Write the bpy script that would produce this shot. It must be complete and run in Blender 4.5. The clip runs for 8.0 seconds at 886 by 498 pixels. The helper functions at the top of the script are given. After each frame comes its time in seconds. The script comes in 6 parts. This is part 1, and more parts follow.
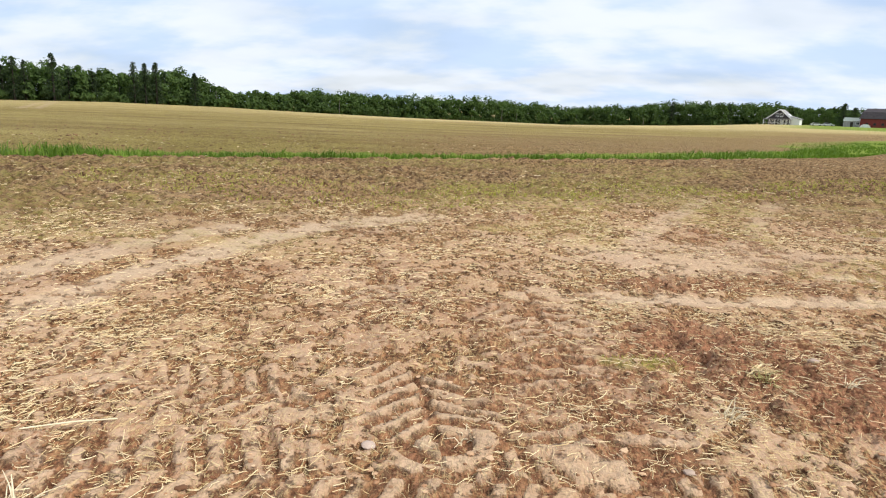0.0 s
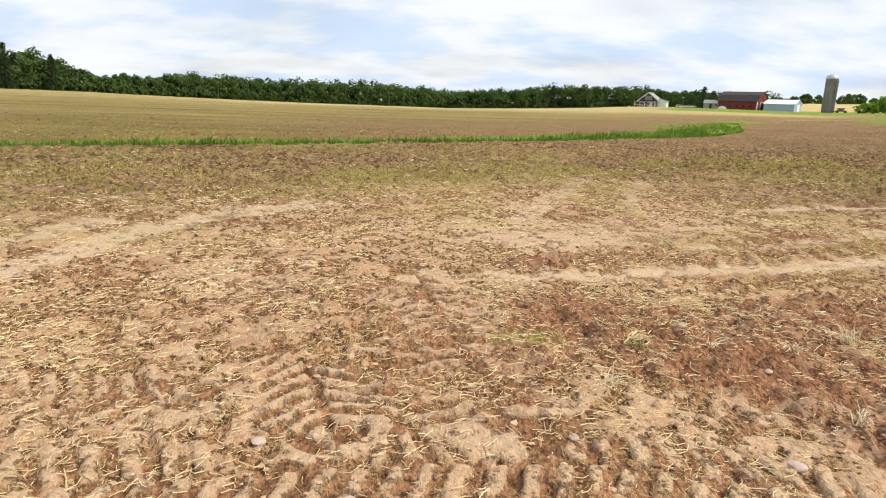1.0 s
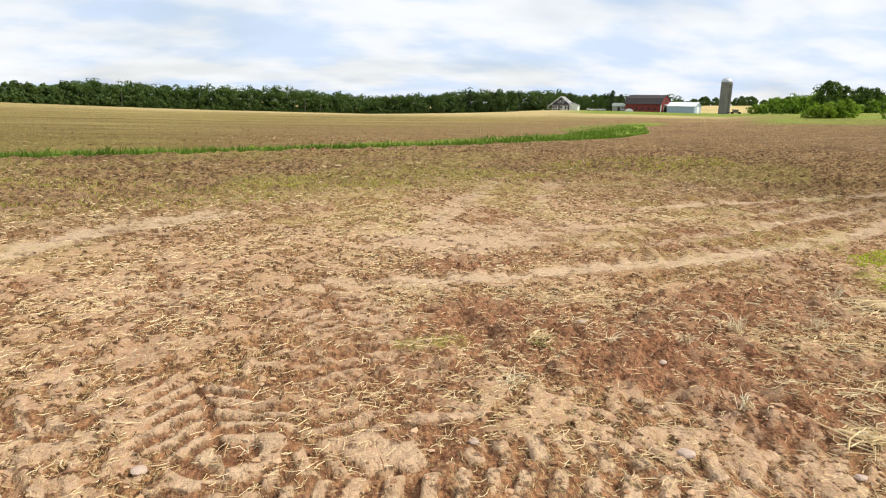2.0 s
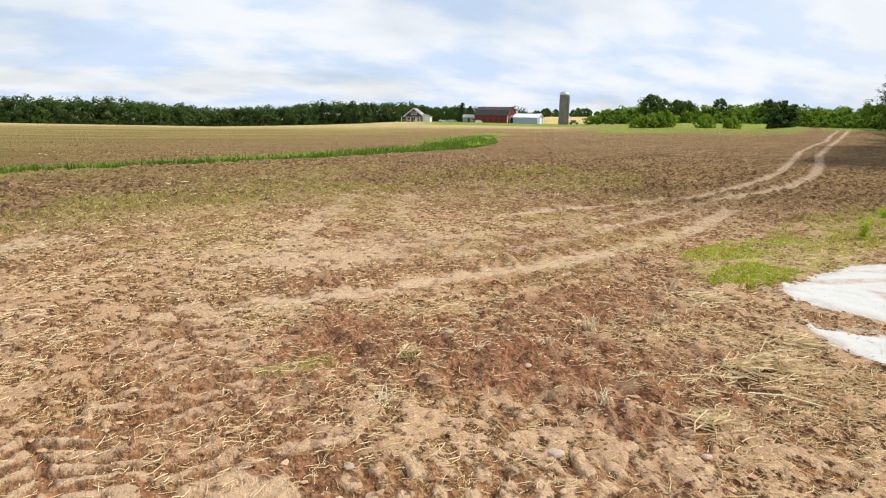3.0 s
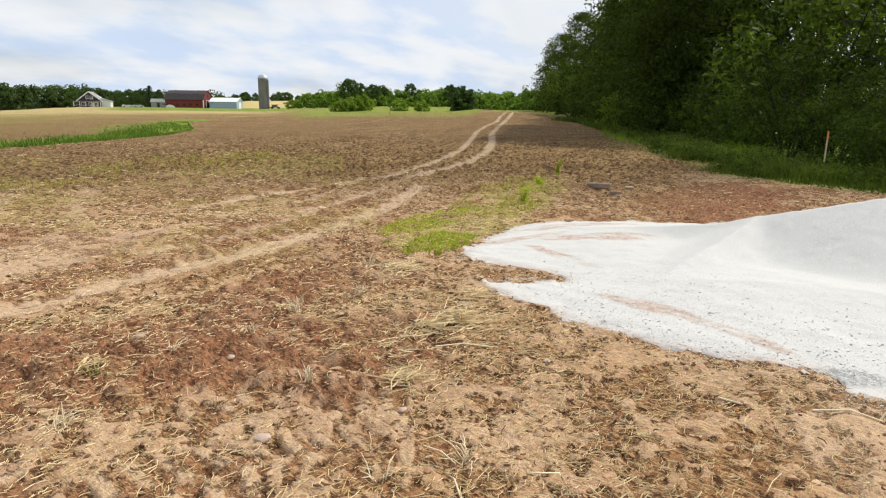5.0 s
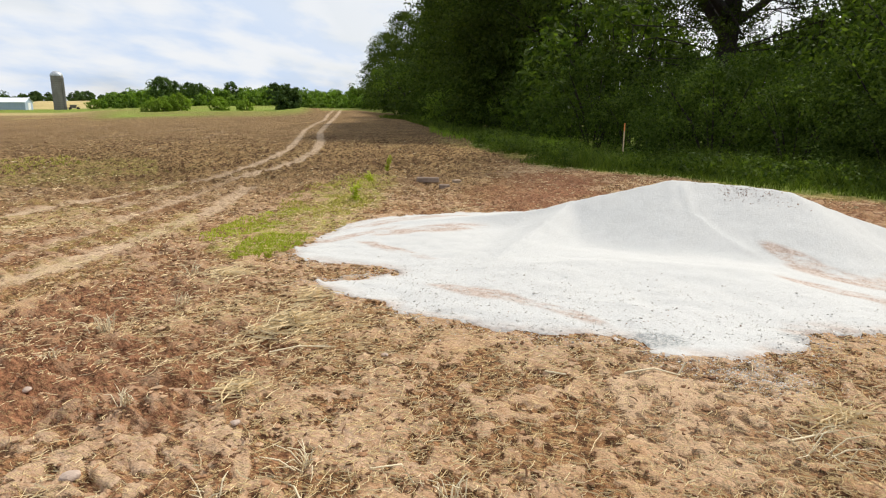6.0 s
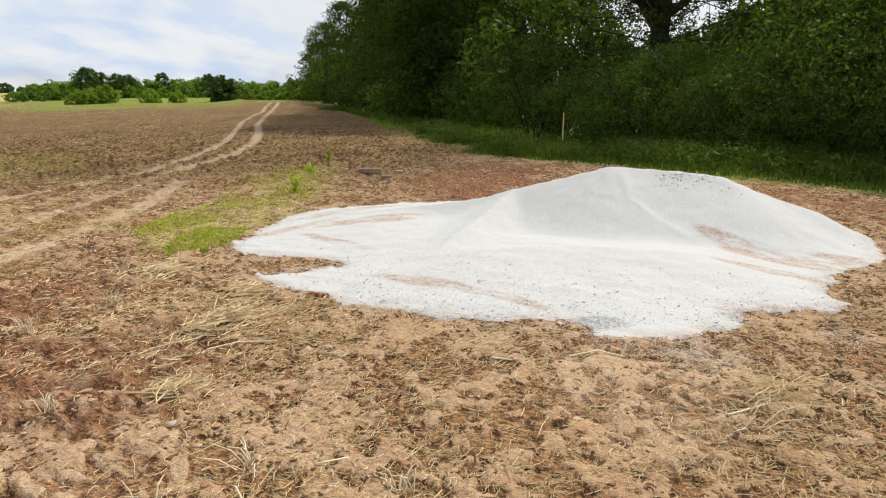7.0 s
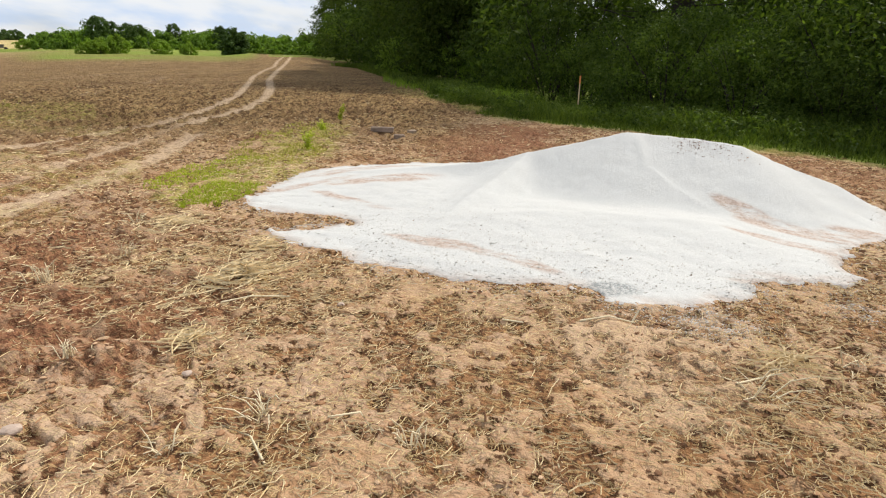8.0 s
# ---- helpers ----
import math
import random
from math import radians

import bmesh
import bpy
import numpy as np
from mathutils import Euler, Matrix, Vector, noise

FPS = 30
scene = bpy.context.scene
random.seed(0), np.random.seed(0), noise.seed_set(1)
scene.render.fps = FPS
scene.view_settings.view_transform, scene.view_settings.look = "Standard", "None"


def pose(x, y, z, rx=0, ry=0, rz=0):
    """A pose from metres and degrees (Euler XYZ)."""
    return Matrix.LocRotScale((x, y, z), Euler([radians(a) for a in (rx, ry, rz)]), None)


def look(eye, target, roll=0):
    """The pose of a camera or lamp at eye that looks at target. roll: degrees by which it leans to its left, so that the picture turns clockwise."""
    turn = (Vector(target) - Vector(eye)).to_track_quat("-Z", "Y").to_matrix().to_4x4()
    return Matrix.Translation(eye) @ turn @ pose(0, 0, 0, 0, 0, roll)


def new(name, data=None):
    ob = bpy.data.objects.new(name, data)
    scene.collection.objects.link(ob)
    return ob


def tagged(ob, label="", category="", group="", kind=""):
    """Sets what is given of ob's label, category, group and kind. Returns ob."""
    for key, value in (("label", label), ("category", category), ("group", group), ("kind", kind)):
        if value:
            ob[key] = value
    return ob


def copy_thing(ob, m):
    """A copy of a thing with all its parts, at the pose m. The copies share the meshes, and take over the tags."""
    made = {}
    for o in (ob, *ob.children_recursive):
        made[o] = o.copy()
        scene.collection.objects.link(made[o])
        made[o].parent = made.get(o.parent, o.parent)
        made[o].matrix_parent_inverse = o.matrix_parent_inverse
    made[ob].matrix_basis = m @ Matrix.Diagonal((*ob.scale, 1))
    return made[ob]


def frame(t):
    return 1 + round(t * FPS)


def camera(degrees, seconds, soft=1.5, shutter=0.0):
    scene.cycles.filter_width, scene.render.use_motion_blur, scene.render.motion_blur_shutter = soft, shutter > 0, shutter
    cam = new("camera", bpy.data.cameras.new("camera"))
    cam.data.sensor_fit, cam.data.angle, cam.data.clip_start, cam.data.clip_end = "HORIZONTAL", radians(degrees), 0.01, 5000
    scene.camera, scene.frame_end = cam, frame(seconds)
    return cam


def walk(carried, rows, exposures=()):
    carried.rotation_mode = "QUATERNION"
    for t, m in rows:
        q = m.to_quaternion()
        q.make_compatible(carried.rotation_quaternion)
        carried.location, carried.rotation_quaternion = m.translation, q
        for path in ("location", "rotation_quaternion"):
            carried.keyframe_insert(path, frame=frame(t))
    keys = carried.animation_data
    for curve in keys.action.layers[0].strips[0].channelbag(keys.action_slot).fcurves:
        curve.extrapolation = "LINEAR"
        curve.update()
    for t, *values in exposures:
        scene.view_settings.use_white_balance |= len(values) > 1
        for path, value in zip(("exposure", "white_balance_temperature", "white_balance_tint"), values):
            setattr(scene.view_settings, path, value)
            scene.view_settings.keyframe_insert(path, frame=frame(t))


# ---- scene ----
cam = camera(70.1, 8.0, 1.2)
PATH = [
    (0, (0.016, 0.187, 1.526), (-0.157, 2.132, 1.096), 2.1),
    (0.5, (0.021, 0.187, 1.528), (0.008, 2.136, 1.076), 1.2),
    (1, (0.049, 0.198, 1.524), (0.214, 2.136, 1.058), 1.9),
    (1.2, (0.08, 0.206, 1.521), (0.31, 2.142, 1.073), 1.7),
    (2.3, (0.217, 0.253, 1.515), (0.752, 2.13, 1.079), 1.2),
    (2.5, (0.216, 0.268, 1.52), (0.872, 2.111, 1.107), 1.0),
    (3, (0.199, 0.3, 1.526), (1.021, 2.079, 1.126), 1.1),
    (3.5, (0.209, 0.289, 1.528), (1.174, 2.003, 1.167), 0.3),
    (4, (0.231, 0.284, 1.523), (1.354, 1.892, 1.132), 0.2),
    (4.5, (0.258, 0.24, 1.519), (1.568, 1.69, 1.092), 0.0),
    (5, (0.278, 0.178, 1.521), (1.789, 1.414, 1.088), 0.7),
    (5.2, (0.268, 0.154, 1.509), (1.858, 1.289, 1.078), 1.2),
    (6.3, (0.355, 0.174, 1.483), (2.17, 0.908, 1.075), -0.6),
    (6.5, (0.365, 0.195, 1.468), (2.194, 0.915, 1.098), -1.1),
    (7, (0.372, 0.172, 1.462), (2.211, 0.809, 1.002), -0.1),
    (7.5, (0.361, 0.19, 1.456), (2.196, 0.819, 0.969), 0.6),
    (8, (0.366, 0.206, 1.452), (2.167, 0.856, 0.876), 1.5),
]
EXPOSURES = [(0.0, 0.0, 6000, 10), (1.0, 0.04, 6350, 10), (2.5, 0.0, 6400, 10), (3.5, -0.10, 6150, 10), (4.0, -0.16, 6150, 10), (5.0, -0.12, 6350, 10), (6.5, -0.13, 6350, 10), (7.0, -0.19, 6350, 10), (8.0, -0.13, 6350, 10)]
walk(cam, [(t, look(eye, target, roll)) for t, eye, target, roll in PATH], EXPOSURES)
# ---- world, sun ----
SUN_AZ, SUN_EL = 112.0, 50.0          # bearing clockwise from +y, height, degrees
world = bpy.data.worlds.new("world")
scene.world = world
world.use_nodes = True


def sky_nodes():
    nt = world.node_tree
    nt.nodes.clear()
    N, L = nt.nodes.new, nt.links.new
    out, bg = N("ShaderNodeOutputWorld"), N("ShaderNodeBackground")
    sky = N("ShaderNodeTexSky")
    sky.sky_type, sky.sun_disc = "NISHITA", False
    sky.sun_elevation, sky.sun_rotation = radians(SUN_EL), radians(SUN_AZ)
    sky.air_density, sky.dust_density = 1.0, 2.0
    tone = N("ShaderNodeMix")
    tone.data_type, tone.blend_type = "RGBA", "MULTIPLY"
    tone.inputs[0].default_value = 1.0
    tone.inputs[7].default_value = (0.125, 0.125, 0.125, 1)
    L(sky.outputs[0], tone.inputs[6])
    # a cloud layer seen in perspective
    co, sep = N("ShaderNodeTexCoord"), N("ShaderNodeSeparateXYZ")
    L(co.outputs["Generated"], sep.inputs[0])
    up = N("ShaderNodeMath")
    up.operation = "MAXIMUM"
    up.inputs[1].default_value = 0.0
    L(sep.outputs[2], up.inputs[0])
    lift = N("ShaderNodeMath")
    lift.inputs[1].default_value = 0.30
    L(up.outputs[0], lift.inputs[0])
    plane = N("ShaderNodeVectorMath")
    plane.operation = "DIVIDE"
    comb = N("ShaderNodeCombineXYZ")
    for i in (0, 1):
        L(lift.outputs[0], comb.inputs[i])
    comb.inputs[2].default_value = 1.0
    L(co.outputs["Generated"], plane.inputs[0])
    L(comb.outputs[0], plane.inputs[1])
    mp = N("ShaderNodeMapping")
    mp.inputs["Rotation"].default_value = (0, 0, radians(35))
    mp.inputs["Scale"].default_value = (1.0, 1.5, 0.25)
    mp.inputs["Location"].default_value = (3.1, 0.7, 0.0)
    L(plane.outputs[0], mp.inputs[0])

    def cloud(scale, detail, lo, hi):
        n, r = N("ShaderNodeTexNoise"), N("ShaderNodeMapRange")
        n.inputs["Scale"].default_value, n.inputs["Detail"].default_value = scale, detail
        n.inputs["Roughness"].default_value = 0.52
        L(mp.outputs[0], n.inputs["Vector"])
        r.interpolation_type = "SMOOTHSTEP"
        r.inputs[1].default_value, r.inputs[2].default_value = lo, hi
        L(n.outputs[0], r.inputs[0])
        return r.outputs[0]

    thick = cloud(1.1, 4.0, 0.34, 0.58)
    puff = cloud(2.0, 5.0, 0.36, 0.60)
    col = N("ShaderNodeMix")
    col.data_type = "RGBA"
    col.inputs[6].default_value = (0.69, 0.81, 1.0, 1)
    col.inputs[7].default_value = (0.98, 0.99, 1.0, 1)
    glow, veil, haze = N("ShaderNodeVectorMath"), N("ShaderNodeMapRange"), N("ShaderNodeMath")
    glow.operation, veil.interpolation_type, haze.operation = "DOT_PRODUCT", "SMOOTHSTEP", "MAXIMUM"
    a, e = radians(SUN_AZ), radians(SUN_EL)
    glow.inputs[1].default_value = (math.sin(a) * math.cos(e), math.cos(a) * math.cos(e), math.sin(e))
    L(co.outputs["Generated"], glow.inputs[0])
    veil.inputs[1].default_value, veil.inputs[2].default_value = 0.30, 0.62
    L(glow.outputs["Value"], veil.inputs[0])
    L(puff, haze.inputs[0])
    L(veil.outputs[0], haze.inputs[1])
    L(haze.outputs[0], col.inputs[0])
    mix = N("ShaderNodeMix")
    mix.data_type = "RGBA"
    keep = N("ShaderNodeMapRange")
    keep.inputs[3].default_value, keep.inputs[4].default_value = 0.68, 0.97
    cover = N("ShaderNodeMath")
    cover.operation = "MAXIMUM"
    L(thick, cover.inputs[0])
    L(veil.outputs[0], cover.inputs[1])
    L(cover.outputs[0], keep.inputs[0])
    L(keep.outputs[0], mix.inputs[0])
    L(tone.outputs[2], mix.inputs[6])
    L(col.outputs[2], mix.inputs[7])
    L(mix.outputs[2], bg.inputs[0])
    bg.inputs[1].default_value = 1.0
    L(bg.outputs[0], out.inputs[0])


sky_nodes()
sun = new("sun", bpy.data.lights.new("sun", "SUN"))
sun.data.energy, sun.data.angle, sun.data.color = 4.4, radians(3), (1.0, 0.94, 0.84)
sa, se = radians(SUN_AZ), radians(SUN_EL)
sun.matrix_world = look((60 * math.sin(sa) * math.cos(se), 60 * math.cos(sa) * math.cos(se), 60 * math.sin(se)), (0, 0, 0))


# ---- tools ----
def vnoise(x, y, seed=0):
    """Smooth value noise on arrays, 0 to 1."""
    xi, yi = np.floor(x).astype(np.int64), np.floor(y).astype(np.int64)
    fx, fy = x - xi, y - yi
    fx, fy = fx * fx * (3 - 2 * fx), fy * fy * (3 - 2 * fy)

    def h(a, b):
        n = (a * 374761393 + b * 668265263 + seed * 1442695041) & 0xFFFFFFFF
        n = ((n ^ (n >> 13)) * 1274126177) & 0xFFFFFFFF
        n = ((n ^ (n >> 16)) * 2246822519) & 0xFFFFFFFF
        return ((n ^ (n >> 15)) & 0xFFFF) / 65535.0

    a, b, c, d = h(xi, yi), h(xi + 1, yi), h(xi, yi + 1), h(xi + 1, yi + 1)
    return (a * (1 - fx) + b * fx) * (1 - fy) + (c * (1 - fx) + d * fx) * fy


def fbm(x, y, seed=0, octaves=4):
    s, a, t = 0.0, 1.0, 0.0
    for i in range(octaves):
        s = s + a * vnoise(x * 2 ** i + 17.3 * i, y * 2 ** i - 9.1 * i, seed + i)
        t += a
        a *= 0.5
    return s / t


def smooth(a, b, v):
    u = np.clip((v - a) / (b - a), 0, 1)
    return u * u * (3 - 2 * u)


def line_dist(x, y, pts):
    """Distance from points to a polyline."""
    best = np.full(np.shape(x), 1e9)
    for (ax, ay), (bx, by) in zip(pts[:-1], pts[1:]):
        dx, dy = bx - ax, by - ay
        u = np.clip(((x - ax) * dx + (y - ay) * dy) / (dx * dx + dy * dy), 0, 1)
        best = np.minimum(best, np.hypot(x - ax - u * dx, y - ay - u * dy))
    return best


def inside(x, y, poly):
    hit = np.zeros(np.shape(x), bool)
    for (ax, ay), (bx, by) in zip(poly, poly[1:] + poly[:1]):
        if ay != by:
            hit ^= ((ay > y) != (by > y)) & (x < (bx - ax) * (y - ay) / (by - ay) + ax)
    return hit


def array_mesh(name, verts, faces, smooth_shade=False):
    """A mesh from arrays: verts (n, 3), faces (m, k)."""
    verts, faces = np.asarray(verts, np.float32), np.asarray(faces, np.int32)
    me = bpy.data.meshes.new(name)
    m, k = faces.shape
    me.vertices.add(len(verts))
    me.vertices.foreach_set("co", verts.ravel())
    me.loops.add(m * k)
    me.loops.foreach_set("vertex_index", faces.ravel())
    me.polygons.add(m)
    me.polygons.foreach_set("loop_start", np.arange(0, m * k, k, dtype=np.int32))
    me.polygons.foreach_set("use_smooth", np.full(m, smooth_shade))
    me.update(calc_edges=True)
    return me


def bm_mesh(name, bm, smooth_shade=False):
    me = bpy.data.meshes.new(name)
    for f in bm.faces:
        f.smooth = smooth_shade
    bm.to_mesh(me)
    bm.free()
    return me


def part(name, data, material, parent=None, label=""):
    """One mesh object from a bmesh or a mesh, under a thing or a part."""
    me = bm_mesh(name, data) if isinstance(data, bmesh.types.BMesh) else data
    if material and not me.materials:
        me.materials.append(material)
    ob = new(name, me)
    if parent:
        ob.parent = parent
    return tagged(ob, label)


def thing(name, m, label, category, group="", kind=""):
    ob = new(name)
    ob.empty_display_size = 0.2
    ob.matrix_world = m
    return tagged(ob, label, category, group, kind)


def at(bearing, r, z=0.0):
    a = radians(bearing)
    return Vector((r * math.sin(a), r * math.cos(a), z))


def box(bm, cx, cy, cz, sx, sy, sz, m=None, bevel=0.0):
    t = bmesh.ops.create_cube(bm, size=1.0, matrix=(m or Matrix()) @ Matrix.Translation((cx, cy, cz)) @ Matrix.Diagonal((sx, sy, sz, 1)))
    if bevel:
        es = list({e for v in t["verts"] for e in v.link_edges})
        bmesh.ops.bevel(bm, geom=es, offset=bevel, segments=1, affect="EDGES")
    return bm


def boxed(*a, **k):
    return box(bmesh.new(), *a, **k)


def prism(profile, y0, y1):
    """Profile in x, z pulled along y."""
    bm = bmesh.new()
    a = [bm.verts.new((x, y0, z)) for x, z in profile]
    b = [bm.verts.new((x, y1, z)) for x, z in profile]
    n = len(profile)
    bm.faces.new(a)
    bm.faces.new(b[::-1])
    for i in range(n):
        bm.faces.new((a[i], b[i], b[(i + 1) % n], a[(i + 1) % n]))
    bmesh.ops.recalc_face_normals(bm, faces=bm.faces)
    return bm


def tube_mesh(name, paths, sides=7):
    """Tapered limbs: each path a list of (x, y, z, radius)."""
    vs, fs = [], []
    for path in paths:
        base = len(vs)
        for i, (x, y, z, r) in enumerate(path):
            p = Vector((x, y, z))
            q0, q1 = path[max(i - 1, 0)], path[min(i + 1, len(path) - 1)]
            d = (Vector(q1[:3]) - Vector(q0[:3])).normalized()
            u = d.cross(Vector((0.31, 0.95, 0.05))).normalized()
            w = d.cross(u)
            for k in range(sides):
                a = 2 * math.pi * k / sides
                rr = r * (1 + 0.12 * math.sin(3 * a + i))
                vs.append(p + u * (rr * math.cos(a)) + w * (rr * math.sin(a)))
        for i in range(len(path) - 1):
            for k in range(sides):
                k2 = (k + 1) % sides
                fs.append((base + i * sides + k, base + i * sides + k2, base + (i + 1) * sides + k2, base + (i + 1) * sides + k))
    return array_mesh(name, [tuple(v) for v in vs], fs, True)


# ---- materials ----
def material(name, rough=0.9, bump=0.0):
    """A principled material with its node tools."""
    m = bpy.data.materials.new(name)
    m.use_nodes = True
    nt = m.node_tree
    p = nt.nodes["Principled BSDF"]
    p.inputs["Roughness"].default_value = rough
    p.inputs["Specular IOR Level"].default_value = 0.25
    return m, nt, p


class Nodes:
    def __init__(self, nt):
        self.nt = nt
        self.co = nt.nodes.new("ShaderNodeTexCoord")
        self.geo = nt.nodes.new("ShaderNodeNewGeometry")

    def link(self, a, b):
        self.nt.links.new(a, b)

    def noise(self, scale, detail=4.0, rough=0.55, stretch=None, turn=0.0, source="pos"):
        n = self.nt.nodes.new("ShaderNodeTexNoise")
        n.inputs["Scale"].default_value, n.inputs["Detail"].default_value = scale, detail
        n.inputs["Roughness"].default_value = rough
        v = self.geo.outputs["Position"] if source == "pos" else self.co.outputs["Object"]
        if stretch or turn:
            mp = self.nt.nodes.new("ShaderNodeMapping")
            mp.inputs["Scale"].default_value = stretch or (1, 1, 1)
            mp.inputs["Rotation"].default_value = (0, 0, radians(turn))
            self.link(v, mp.inputs[0])
            v = mp.outputs[0]
        self.link(v, n.inputs["Vector"])
        return n.outputs[0]

    def ramp(self, value, lo, hi, a=0.0, b=1.0):
        r = self.nt.nodes.new("ShaderNodeMapRange")
        for i, v in ((1, lo), (2, hi), (3, a), (4, b)):
            r.inputs[i].default_value = v
        self.link(value, r.inputs[0])
        return r.outputs[0]

    def math(self, op, a, b):
        n = self.nt.nodes.new("ShaderNodeMath")
        n.operation = op
        for i, v in ((0, a), (1, b)):
            if isinstance(v, (int, float)):
                n.inputs[i].default_value = v
            else:
                self.link(v, n.inputs[i])
        return n.outputs[0]

    def mix(self, fac, a, b, blend="MIX"):
        n = self.nt.nodes.new("ShaderNodeMix")
        n.data_type, n.blend_type = "RGBA", blend
        for i, v in ((0, fac), (6, a), (7, b)):
            if isinstance(v, (int, float)):
                n.inputs[i].default_value = v
            elif isinstance(v, tuple):
                n.inputs[i].default_value = (*v, 1)
            else:
                self.link(v, n.inputs[i])
        return n.outputs[2]

    def attr(self, name):
        n = self.nt.nodes.new("ShaderNodeAttribute")
        n.attribute_name = name
        s = self.nt.nodes.new("ShaderNodeSeparateColor")
        self.link(n.outputs["Color"], s.inputs[0])
        return s.outputs

    def island(self):
        return self.geo.outputs["Random Per Island"]

    def bump(self, height, p, strength, distance):
        b = self.nt.nodes.new("ShaderNodeBump")
        b.inputs["Strength"].default_value, b.inputs["Distance"].default_value = strength, distance
        self.link(height, b.inputs["Height"])
        self.link(b.outputs[0], p.inputs["Normal"])


def simple(name, a, b, scale=3.0, rough=0.8, bump=0.0, metal=0.0, stretch=None, source="obj"):
    """Two tones broken up at two scales, with fine relief."""
    m, nt, p = material(name, rough)
    n = Nodes(nt)
    big, fine = n.noise(scale, 5, 0.6, stretch, source=source), n.noise(scale * 9, 3, 0.6, stretch, source=source)
    c = n.mix(n.ramp(big, 0.3, 0.7), a, b)
    c = n.mix(n.ramp(fine, 0.3, 0.75, 0.0, 0.35), c, tuple(0.6 * v for v in a))
    n.link(c, p.inputs["Base Color"])
    p.inputs["Metallic"].default_value = metal
    if bump:
        n.bump(fine, p, 0.6, bump)
    return m


def leaf_material(name, dark, light, sheen=0.45, through_light=0.35, patch=0.35):
    m, nt, p = material(name, sheen)
    n = Nodes(nt)
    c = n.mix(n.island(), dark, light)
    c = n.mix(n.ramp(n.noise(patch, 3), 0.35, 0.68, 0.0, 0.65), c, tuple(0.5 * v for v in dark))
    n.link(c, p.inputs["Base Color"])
    p.inputs["Specular IOR Level"].default_value = 0.08
    tr, ms = nt.nodes.new("ShaderNodeBsdfTranslucent"), nt.nodes.new("ShaderNodeMixShader")
    warm = n.mix(1.0, c, (1.3, 1.5, 0.5), "MULTIPLY")
    n.link(warm, tr.inputs[0])
    ms.inputs[0].default_value = through_light
    n.link(p.outputs[0], ms.inputs[1])
    n.link(tr.outputs[0], ms.inputs[2])
    n.link(ms.outputs[0], nt.nodes["Material Output"].inputs[0])
    return m


